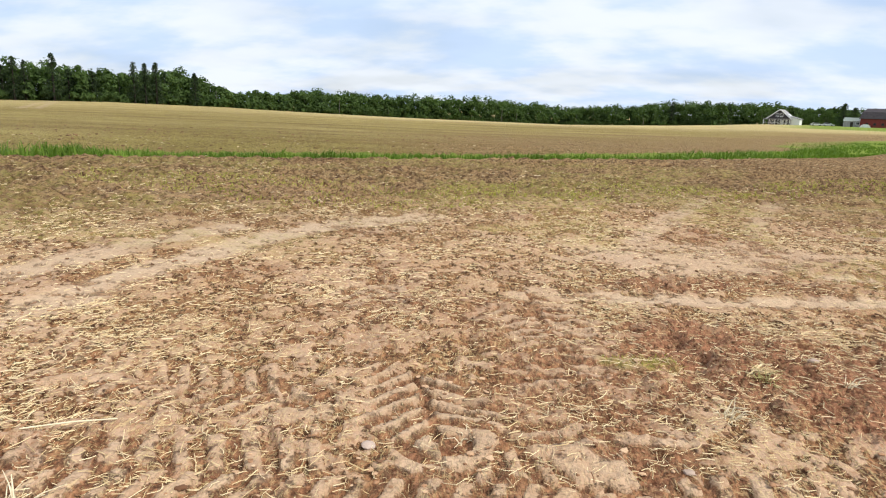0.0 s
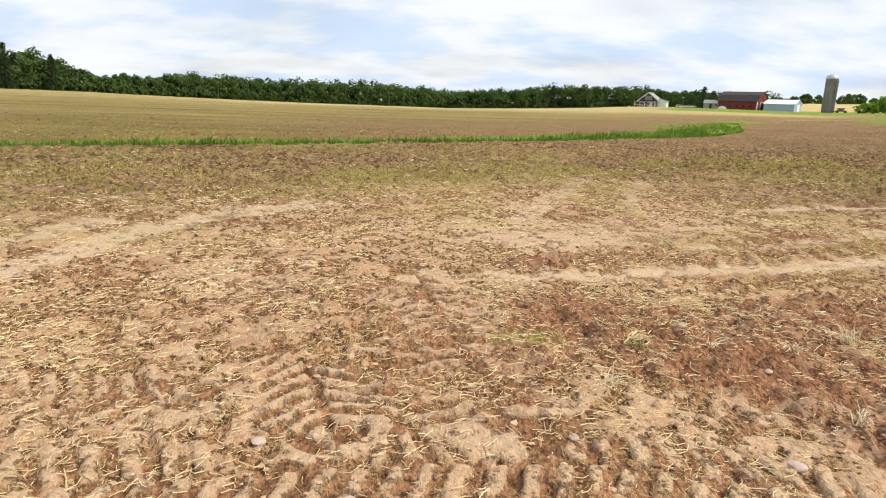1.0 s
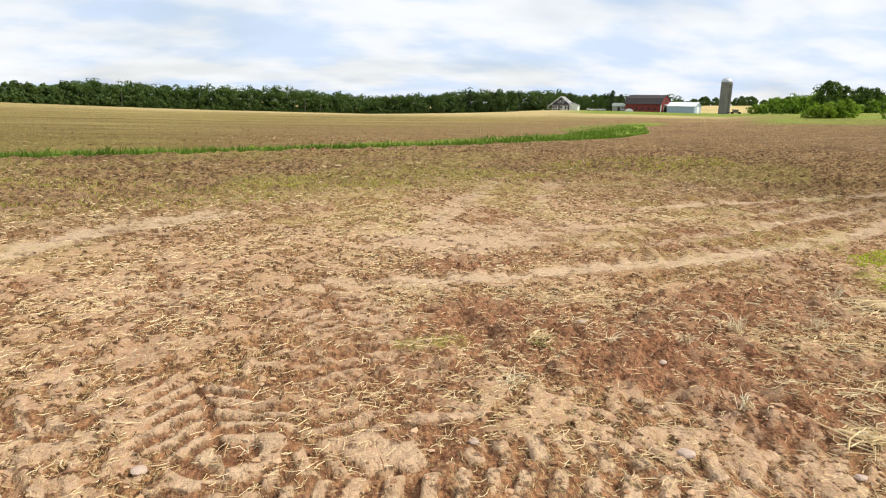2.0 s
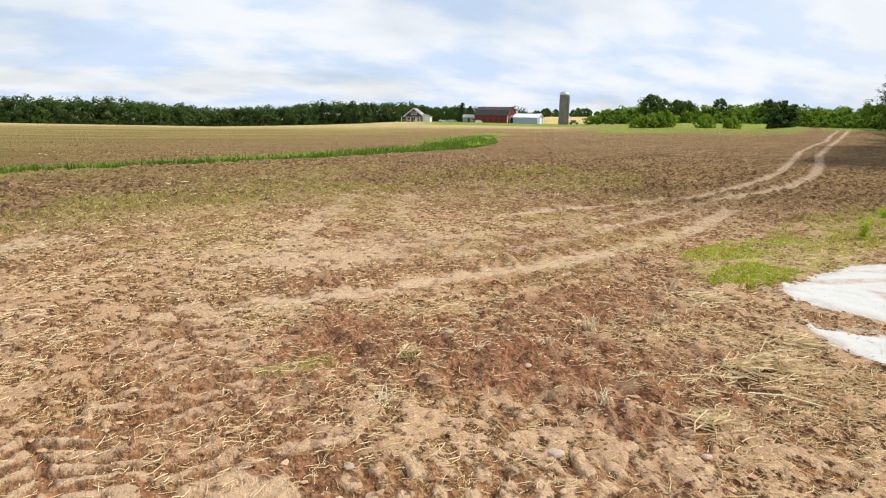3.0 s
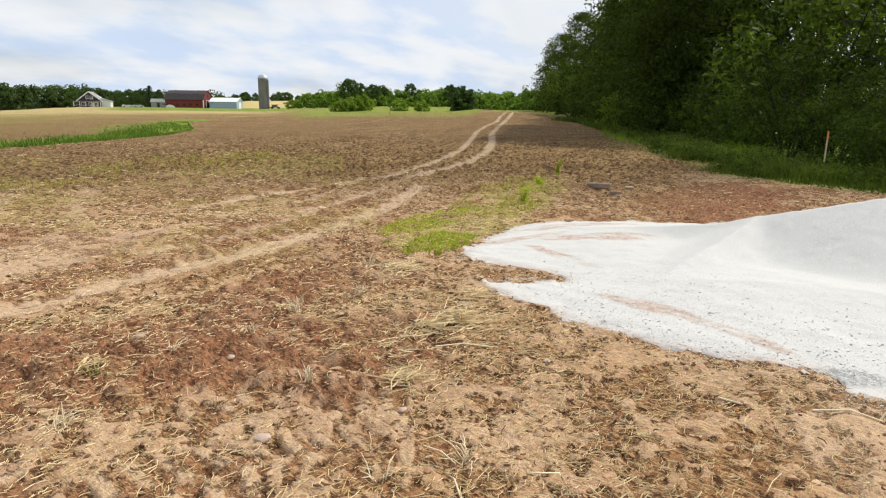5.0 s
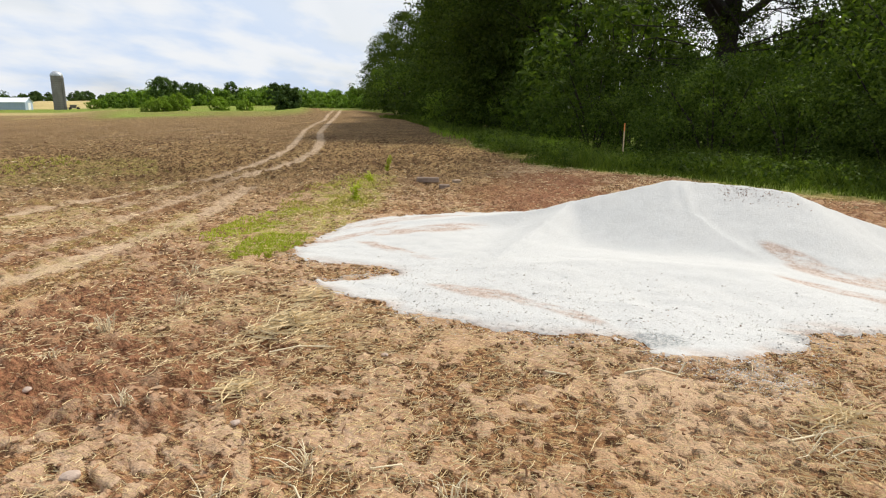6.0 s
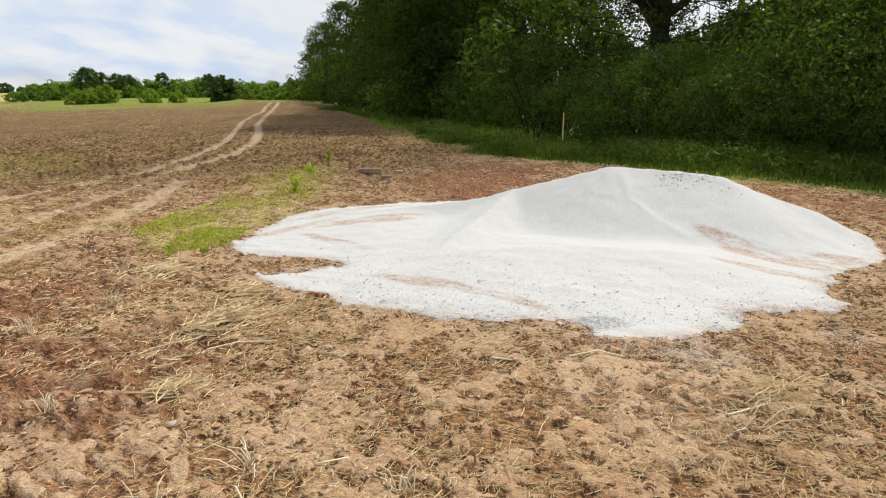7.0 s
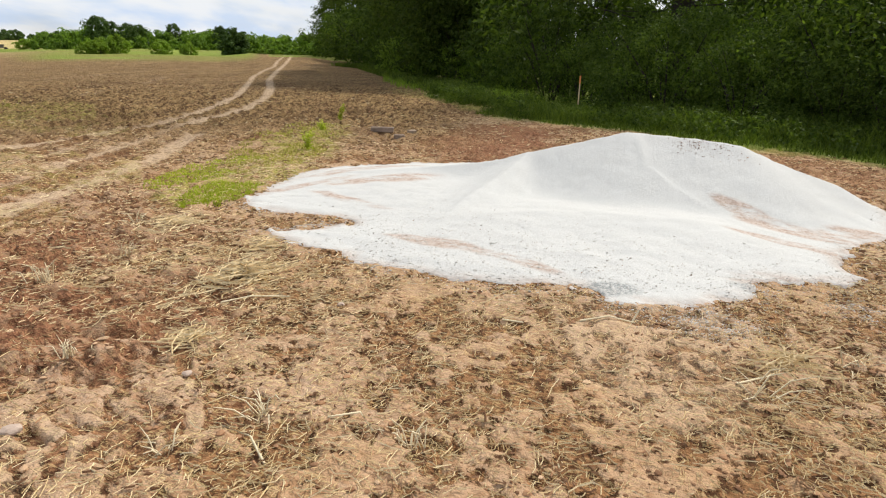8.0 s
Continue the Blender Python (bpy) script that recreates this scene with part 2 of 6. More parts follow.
def soil_material():
    m, nt, p = material("field_soil", 0.95)
    p.inputs["Specular IOR Level"].default_value = 0.1
    n = Nodes(nt)
    trk, red, green = n.attr("soil")[0:3]
    far, brown, grass = n.attr("zone")[0:3]
    crust, crest = n.attr("crust")[0:2]
    big, mid, fine = n.noise(0.55, 5, 0.6), n.noise(6.0, 5, 0.65), n.noise(55.0, 4, 0.65)
    edge, grit = n.noise(16.0, 4, 0.62), n.noise(34.0, 3, 0.6, (1.0, 0.7, 1.0), 30)
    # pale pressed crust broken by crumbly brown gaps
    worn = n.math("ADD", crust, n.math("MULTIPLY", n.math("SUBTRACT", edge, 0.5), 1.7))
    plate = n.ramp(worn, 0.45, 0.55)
    pale = n.mix(n.ramp(mid, 0.36, 0.64), (0.390, 0.242, 0.155), (0.525, 0.362, 0.258))
    pale = n.mix(n.ramp(fine, 0.50, 0.75, 0.0, 0.35), pale, (0.40, 0.25, 0.15))
    pale = n.mix(n.ramp(big, 0.40, 0.66, 0.0, 0.6), pale, (0.415, 0.245, 0.130))
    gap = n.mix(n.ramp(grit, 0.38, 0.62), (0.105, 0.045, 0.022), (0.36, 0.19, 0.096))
    gap = n.mix(n.ramp(big, 0.4, 0.65, 0.0, 0.5), gap, (0.28, 0.145, 0.068))
    pale = n.mix(n.ramp(grit, 0.50, 0.62, 0.0, 0.6), pale, (0.285, 0.155, 0.082))
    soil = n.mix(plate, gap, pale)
    # near-black pits; their shade, like the gaps' deepest tone, is in the colour
    pit_shade = n.math("MULTIPLY", n.ramp(edge, 0.475, 0.43), n.ramp(worn, 0.62, 0.44))
    soil = n.mix(n.math("MULTIPLY", pit_shade, 0.9), soil, (0.065, 0.030, 0.016))
    # flattened straw lying three ways
    s1 = n.noise(85.0, 2, 0.6, (1.0, 0.14, 1.0), 20)
    s2 = n.noise(88.0, 2, 0.6, (0.13, 1.0, 1.0), 35)
    s3 = n.noise(70.0, 2, 0.6, (1.0, 0.14, 1.0), -50)
    straw = n.math("MAXIMUM", n.ramp(s1, 0.58, 0.62), n.math("MAXIMUM", n.ramp(s2, 0.59, 0.63), n.ramp(s3, 0.60, 0.64)))
    cover = n.math("MULTIPLY", straw, n.ramp(n.noise(0.9, 4), 0.36, 0.6, 0.3, 1.0))
    soil_red = n.mix(n.ramp(grit, 0.36, 0.6), (0.105, 0.042, 0.024), (0.33, 0.155, 0.090))
    soil_red = n.mix(n.ramp(fine, 0.55, 0.75, 0.0, 0.6), soil_red, (0.40, 0.22, 0.135))
    base = n.mix(n.math("MULTIPLY", red, n.ramp(plate, 0.0, 1.0, 1.0, 0.62)), soil, soil_red)
    base = n.mix(n.math("MULTIPLY", cover, n.math("SUBTRACT", 0.55, n.math("MULTIPLY", red, 0.3))), base, (0.66, 0.50, 0.26))
    dust = n.mix(n.ramp(fine, 0.3, 0.7), (0.50, 0.355, 0.245), (0.61, 0.455, 0.33))
    # farther: worked brown soil, pale stubble rows, green growth
    patchy = n.noise(0.55, 9, 0.82, (0.5, 1.0, 1.0), 12)
    wide, rows = n.noise(0.11, 5, 0.6), n.noise(0.16, 6, 0.68, (0.22, 1.0, 1.0), 12)
    speck, lump = n.noise(3.6, 8, 0.8), n.noise(8.0, 4, 0.64)
    earth = n.mix(n.ramp(lump, 0.45, 0.55), (0.080, 0.038, 0.018), (0.43, 0.275, 0.135))
    earth = n.mix(n.ramp(speck, 0.54, 0.62, 0.0, 0.8), earth, (0.47, 0.345, 0.17))
    earth = n.mix(n.math("MULTIPLY", cover, 0.5), earth, (0.42, 0.31, 0.14))
    earth = n.mix(n.ramp(rows, 0.42, 0.66, 0.0, 0.5), earth, (0.21, 0.125, 0.068))
    base = n.mix(n.math("MULTIPLY", brown, n.ramp(speck, 0.2, 0.5, 0.75, 1.0)), base, earth)
    stub = n.mix(n.ramp(rows, 0.38, 0.62), (0.28, 0.200, 0.070), (0.50, 0.395, 0.150))
    stub = n.mix(n.ramp(wide, 0.42, 0.7, 0.0, 0.5), stub, (0.36, 0.31, 0.08))
    stub = n.mix(n.ramp(lump, 0.50, 0.62, 0.0, 0.6), stub, (0.17, 0.105, 0.050))
    stub = n.mix(n.ramp(patchy, 0.48, 0.64, 0.0, 0.5), stub, (0.165, 0.095, 0.045))
    earth_dark = n.ramp(patchy, 0.40, 0.52, 0.45, 0.0)
    base = n.mix(n.math("MULTIPLY", brown, earth_dark), base, (0.07, 0.034, 0.017))
    stub = n.mix(n.math("MULTIPLY", crest, n.ramp(rows, 0.35, 0.6, 0.5, 1.0)), stub, (0.60, 0.475, 0.235))
    base = n.mix(far, base, stub)
    base = n.mix(n.math("MULTIPLY", trk, n.ramp(worn, 0.25, 0.5, 0.35, 1.0)), base, dust)
    base = n.mix(1.0, base, (0.99, 0.985, 0.905), "MULTIPLY")
    weed = n.mix(n.ramp(fine, 0.3, 0.7), (0.26, 0.24, 0.05), (0.46, 0.41, 0.11))
    base = n.mix(n.math("MULTIPLY", green, n.ramp(n.noise(9.0, 4, 0.7), 0.42, 0.6)), base, weed)
    turf = n.mix(n.ramp(speck, 0.3, 0.7), (0.12, 0.19, 0.02), (0.33, 0.38, 0.07))
    base = n.mix(grass, base, turf)
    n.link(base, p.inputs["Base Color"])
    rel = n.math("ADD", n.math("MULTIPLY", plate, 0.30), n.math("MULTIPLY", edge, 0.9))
    rel = n.math("ADD", rel, n.math("MULTIPLY", fine, 0.12))
    rel = n.math("ADD", rel, n.math("MULTIPLY", grit, n.ramp(plate, 0.0, 1.0, 0.55, 0.1)))
    rel = n.math("ADD", rel, n.math("MULTIPLY", straw, 0.09))
    rel = n.math("ADD", rel, n.math("MULTIPLY", n.math("ADD", speck, lump), n.math("MULTIPLY", n.math("ADD", brown, far), 3.5)))
    n.bump(rel, p, 1.0, 0.042)
    return m


def gravel_material():
    m, nt, p = material("crushed_stone", 0.9)
    n = Nodes(nt)
    dirt, slate = n.attr("soil")[0:2]
    grain, mid = n.noise(95.0, 3, 0.7), n.noise(5.0, 5, 0.6)
    c = n.mix(n.ramp(grain, 0.3, 0.7), (0.45, 0.442, 0.418), (0.60, 0.59, 0.558))
    c = n.mix(n.ramp(mid, 0.35, 0.7, 0.0, 0.4), c, (0.55, 0.545, 0.525))
    streak = n.noise(7.5, 8, 0.78, (1.0, 0.30, 1.0), -8)
    d = n.math("MULTIPLY", dirt, n.ramp(streak, 0.40, 0.54))
    c = n.mix(d, c, n.mix(n.ramp(n.noise(26.0, 4, 0.7), 0.35, 0.6), (0.30, 0.205, 0.150), (0.50, 0.405, 0.34)))
    c = n.mix(n.math("MULTIPLY", slate, n.ramp(n.noise(45.0, 3, 0.7), 0.38, 0.58)), c, (0.25, 0.26, 0.25))
    n.link(c, p.inputs["Base Color"])
    rel = n.math("ADD", grain, n.math("MULTIPLY", n.noise(38.0, 4, 0.7), 1.5))
    n.bump(rel, p, 0.4, 0.009)
    return m


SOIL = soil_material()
GRAVEL = gravel_material()
def straw_material(name, dark, light, dull):
    m, nt, p = material(name, 0.6)
    n = Nodes(nt)
    n.link(n.mix(n.ramp(n.noise(40.0, 2), 0.35, 0.7, 0.0, 0.4), n.mix(n.island(), dark, light), dull), p.inputs["Base Color"])
    tr, ms = nt.nodes.new("ShaderNodeBsdfTranslucent"), nt.nodes.new("ShaderNodeMixShader")
    tr.inputs[0].default_value, ms.inputs[0].default_value = (*light, 1), 0.15
    n.link(p.outputs[0], ms.inputs[1])
    n.link(tr.outputs[0], ms.inputs[2])
    n.link(ms.outputs[0], nt.nodes["Material Output"].inputs[0])
    return m


STRAW = straw_material("dry_straw", (0.58, 0.42, 0.20), (0.90, 0.76, 0.48), (0.55, 0.40, 0.20))
STRAW_GOLD = straw_material("golden_straw", (0.62, 0.46, 0.23), (0.92, 0.78, 0.50), (0.55, 0.39, 0.18))
MULCH, _nt, _p = material("rotted_crumbs", 0.9)
_n = Nodes(_nt)
_n.link(_n.mix(_n.island(), (0.13, 0.062, 0.030), (0.36, 0.20, 0.105)), _p.inputs["Base Color"])
CLOD, _nt, _p = material("soil_clod", 0.95)
_n = Nodes(_nt)
_n.link(_n.mix(_n.ramp(_n.noise(30.0, 4), 0.3, 0.7), _n.mix(_n.island(), (0.34, 0.195, 0.105), (0.64, 0.445, 0.28)), (0.46, 0.29, 0.165)), _p.inputs["Base Color"])
_n.bump(_n.noise(70.0, 4), _p, 0.7, 0.01)
GRIT, _nt, _p = material("pale_grit", 0.9)
_n = Nodes(_nt)
_n.link(_n.mix(_n.island(), (0.36, 0.33, 0.29), (0.60, 0.57, 0.52)), _p.inputs["Base Color"])
PEBBLE = simple("grey_stone", (0.45, 0.37, 0.29), (0.64, 0.55, 0.46), 14.0, 0.8, 0.004)
BARK = simple("bark", (0.022, 0.018, 0.014), (0.050, 0.040, 0.032), 2.5, 0.95, 0.05, 0.0, (1, 1, 0.25))
POLE_BARK = simple("pale_bark", (0.10, 0.092, 0.075), (0.19, 0.175, 0.15), 1.5, 0.9)
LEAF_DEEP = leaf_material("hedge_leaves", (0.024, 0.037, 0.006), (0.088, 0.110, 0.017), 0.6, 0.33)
# lighter than the old tree's leaves: light on the row is in the colour
LEAF_ROW_LIT = leaf_material("lit_row_leaves", (0.030, 0.050, 0.008), (0.116, 0.152, 0.026), 0.6, 0.38)
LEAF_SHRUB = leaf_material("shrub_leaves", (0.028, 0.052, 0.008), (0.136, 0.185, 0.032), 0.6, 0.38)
LEAF_FRESH = leaf_material("fresh_leaves", (0.160, 0.245, 0.028), (0.330, 0.430, 0.065), 0.5, 0.4, 0.15)
LEAF_THICKET = leaf_material("thicket_leaves", (0.085, 0.150, 0.022), (0.255, 0.360, 0.062), 0.6, 0.45, 0.10)
LEAF_WOODS = leaf_material("woods_leaves", (0.058, 0.096, 0.028), (0.100, 0.150, 0.044), 0.6, 0.3, 0.09)
NEEDLES = leaf_material("needles", (0.028, 0.046, 0.022), (0.060, 0.085, 0.036), 0.6, 0.15)
# darker than the ditch grass, with the hedge's shade put into its colour
VERGE = leaf_material("shaded_verge_blades", (0.050, 0.080, 0.012), (0.200, 0.250, 0.042), 0.5, 0.35)
GRASS = leaf_material("grass_blades", (0.085, 0.150, 0.022), (0.215, 0.300, 0.055), 0.5, 0.35)
WEEDS = leaf_material("young_weeds", (0.33, 0.38, 0.03), (0.60, 0.62, 0.11), 0.5, 0.35)
GRASS_DRY = leaf_material("weed_blades", (0.34, 0.31, 0.07), (0.54, 0.47, 0.16), 0.5, 0.3)


# ---- ground: one sheet to the horizon ----
LAND = [  # bearing, distance and height of the field's edge
    (-180, 200, 0.0), (-90, 200, 0.5), (-60, 220, 0.4), (-40, 240, -0.35), (-33, 240, 0.1), (-24, 260, -0.6),
    (-19.5, 320, -1.8), (-7, 380, -4.2), (5, 390, -5.0), (14.6, 380, -2.3), (22, 330, 0.5), (28, 310, 0.7),
    (35, 300, 0.5), (39, 210, 1.4), (46, 190, 2.2), (51, 180, 2.1), (54.5, 105, 1.42), (58, 100, 1.48), (62, 100, 0.9),
    (68, 100, 0.2), (75, 100, 0.0), (110, 200, 0.0), (180, 200, 0.0)]
LB, LR, LZ = (np.array(c, float) for c in zip(*LAND))
DITCH_X = np.array([-80, -12.7, -7.8, -1.6, 2.2, 6.7, 14.4, 17.2, 22.9, 31.4, 38.7, 55, 68, 80, 200])
DITCH_Y = np.array([-18, 15.2, 17.7, 20.7, 22.9, 25.4, 31.0, 33.3, 40.3, 56.3, 64.0, 81, 87, 90, 210])
WHEEL_RUTS = [  # half width, strength, line
    (0.165, 1.0, [(94.0, 60.8), (84.3, 55.0), (57.0, 37.9), (39.6, 27.2), (30.8, 21.6), (23.8, 16.65), (19.4, 13.75), (15.4, 11.5), (13.1, 10.55), (11.2, 9.95)]),
    (0.145, 1.0, [(93.5, 61.7), (84.5, 56.3), (60.0, 41.0), (48.5, 33.5), (40.0, 28.6), (33.9, 24.9), (25.9, 19.4), (19.0, 14.7), (15.6, 12.75), (13.6, 11.67), (12.3, 11.0)]),
    (0.13, 0.75, [(11.2, 9.95), (10.2, 9.5), (9.3, 8.97), (7.84, 8.39), (6.55, 7.79), (5.2, 7.13), (4.18, 6.76), (3.3, 6.7)]),
    (0.15, 0.75, [(9.8, 8.5), (9.02, 8.05), (7.35, 7.08), (5.63, 6.46), (4.35, 5.95), (3.63, 5.86), (2.82, 5.74), (1.97, 5.55), (1.24, 5.51), (0.6, 5.48)]),
    (0.13, 0.85, [(12.3, 11.0), (10.65, 10.3), (9.4, 10.1), (7.75, 9.72), (6.8, 9.6), (5.2, 9.2)]),
    (0.11, 0.6, [(7.47, 8.73), (6.41, 8.49), (5.39, 8.25), (4.45, 7.92), (3.6, 7.7)]),
    (0.24, 0.8, [(-3.6, 3.0), (-3.4, 4.05), (-3.26, 4.55), (-3.15, 5.5), (-2.87, 6.5), (-2.56, 7.4), (-2.1, 8.2), (-1.0, 9.2)]),
    (0.24, 0.7, [(-4.4, 4.2), (-4.2, 5.0), (-4.0, 5.7), (-3.7, 6.75), (-3.3, 7.6)]),
    (0.16, 0.5, [(3.84, 12.6), (2.7, 10.3), (1.9, 8.5), (1.3, 7.0)]),
    (0.16, 0.5, [(5.2, 12.7), (3.95, 10.2), (3.1, 8.4), (2.4, 7.3)]),
    (0.15, 0.35, [(22.8, 29.2), (28.9, 32.2), (36.5, 35.4)]), (0.15, 0.35, [(23.9, 23.6), (30.3, 28.3)]), (0.15, 0.35, [(16.4, 18.9), (18.6, 20.0)]), (0.2, 0.4, [(88, 70.5), (110, 84)]),
    (0.5, 0.6, [(-56, 70), (-90, 117), (-128, 172)]), (0.5, 0.6, [(-55, 71.5), (-89, 119), (-127, 174)]),
]
HEAP = [(9.3, 3.0), (9.5, 1.2), (9.5, -0.4), (9.2, -1.4), (8.6, -1.85), (7.9, -1.98), (7.2, -1.9), (6.65, -1.61), (6.32, -1.3), (5.92, -1.18), (5.52, -1.18), (5.29, -1.05), (5.16, -0.68),
        (4.98, -0.44), (4.78, -0.46), (4.57, -0.24), (4.33, -0.06), (4.25, 0.2), (4.26, 0.47), (4.39, 0.63), (4.34, 0.93), (4.22, 1.24), (4.25, 1.54), (4.26, 1.96), (4.28, 2.2), (4.45, 2.53),
        (4.5, 2.96), (4.64, 3.37), (4.85, 3.36), (5.1, 3.1), (5.2, 2.85), (5.38, 3.04), (5.33, 3.7), (5.36, 4.05), (5.5, 4.22), (6.36, 4.55), (7.58, 4.66), (8.3, 4.2), (8.8, 3.6)]
TREADS = [  # line, half width, slant of the bars, strength
    ([(-3.2, 2.2), (-2.2, 2.35), (-1.2, 2.5), (0.0, 2.6), (0.9, 2.6), (1.7, 2.4), (2.3, 2.0)], 0.27, 0.30, 0.7),
    ([(0.62, 2.95), (0.52, 3.5), (0.46, 4.2), (0.30, 5.3)], 0.40, 0.22, 1.0),
    ([(-0.22, 2.9), (-0.38, 3.5), (-0.62, 4.3), (-1.0, 5.2)], 0.36, 0.70, 1.0),
    ([(-3.0, 3.6), (-2.0, 3.3), (-1.0, 3.2)], 0.28, 0.6, 0.6),
    ([(1.15, 3.1), (1.9, 2.75), (2.7, 2.45)], 0.26, 0.35, 0.4)]


def heading(x, y):
    return np.degrees(np.arctan2(x, y)), np.hypot(x, y)


def land(x, y):
    """Height of the land without its fine relief."""
    b, r = heading(np.asarray(x, float), np.asarray(y, float))
    rf, zf = np.interp(b, LB, LR), np.interp(b, LB, LZ)
    u = np.clip((r - 14) / (rf - 14), 0, 1)
    z = zf * u * u * (1.6 - 0.6 * u)
    z = z + smooth(330, 500, r) * 5.0 * smooth(31, 34, b) * (1 - smooth(40, 45, b))
    yd = np.interp(x, DITCH_X, DITCH_Y)
    cut = np.exp(-((y - yd - 1.3) / 1.0) ** 2) * (x < 30)
    return z - 0.25 * cut


def land_z(x, y):
    return float(land(np.array([x]), np.array([y]))[0])


def blob(x, y, cx, cy, rx, ry, turn=0.0, seed=5, rough=0.5):
    """A patch with a ragged edge, 1 inside."""
    c, s = math.cos(radians(turn)), math.sin(radians(turn))
    u, v = (c * (x - cx) + s * (y - cy)) / rx, (-s * (x - cx) + c * (y - cy)) / ry
    d = np.hypot(u, v) + rough * (fbm(x * 1.6, y * 1.6, seed, 3) - 0.5)
    return 1 - smooth(0.7, 1.1, d)


def line_coords(x, y, pts):
    """Way along a polyline and offset from it."""
    best, along = np.full(np.shape(x), 1e9), np.zeros(np.shape(x))
    s0 = 0.0
    for (ax, ay), (bx, by) in zip(pts[:-1], pts[1:]):
        dx, dy = bx - ax, by - ay
        l = math.hypot(dx, dy)
        u = np.clip(((x - ax) * dx + (y - ay) * dy) / (l * l), 0, 1)
        d = np.hypot(x - ax - u * dx, y - ay - u * dy) * np.sign(dx * (y - ay) - dy * (x - ax))
        near = np.abs(d) < np.abs(best)
        best, along = np.where(near, d, best), np.where(near, s0 + u * l, along)
        s0 += l
    return along, best


def lugs(x, y, line, half, slant):
    """Raised bars of a tyre print, 0 to 1, and the swath that they fill."""
    s, d = line_coords(x, y, line)
    wave = np.sin(2 * math.pi * ((s + slant * np.abs(d)) / 0.145 + 0.5 * (d > 0)) + 4.0 * fbm(x * 2.4, y * 2.4, 80, 3))
    keep = smooth(0.27, 0.48, fbm(x * 1.5, y * 1.5, 82, 2))
    swath = (1 - smooth(half * 0.7, half * 1.15, np.abs(d) + 0.16 * (fbm(x * 5, y * 5, 85, 2) - 0.5))) * keep
    return smooth(-0.25, 0.35, wave) * smooth(0.0, 0.035, np.abs(d)), swath


def tread(x, y):
    """All tyre prints together: bars and swaths."""
    bar, mask = np.zeros(np.shape(x)), np.zeros(np.shape(x))
    near = np.hypot(x, y) < 6.5
    if near.any():
        xn, yn = x[near], y[near]
        bn, mn = np.zeros(len(xn)), np.zeros(len(xn))
        for line, half, slant, k in TREADS:
            b, w = lugs(xn, yn, line, half, slant)
            w = w * k
            bn, mn = np.where(w > mn, b, bn), np.maximum(mn, w)
        bar[near], mask[near] = bn, mn
    return bar, mask


def crust_of(x, y, soil):
    """Pressed pale crust (high) and crumbly gaps (low)."""
    q = 0.62 * fbm(x * 11.0, y * 11.0, 150, 3) + 0.38 * fbm(x * 4.2, y * 4.2, 151, 2)
    c = 0.475 + 2.8 * (q - 0.5) + 0.30 * (fbm(x * 0.9, y * 0.9, 152, 2) - 0.5) - 0.30 * soil[..., 1] + 0.25 * soil[..., 0]
    bar, mask = tread(x, y)
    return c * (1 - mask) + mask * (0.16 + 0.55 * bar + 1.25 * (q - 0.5))


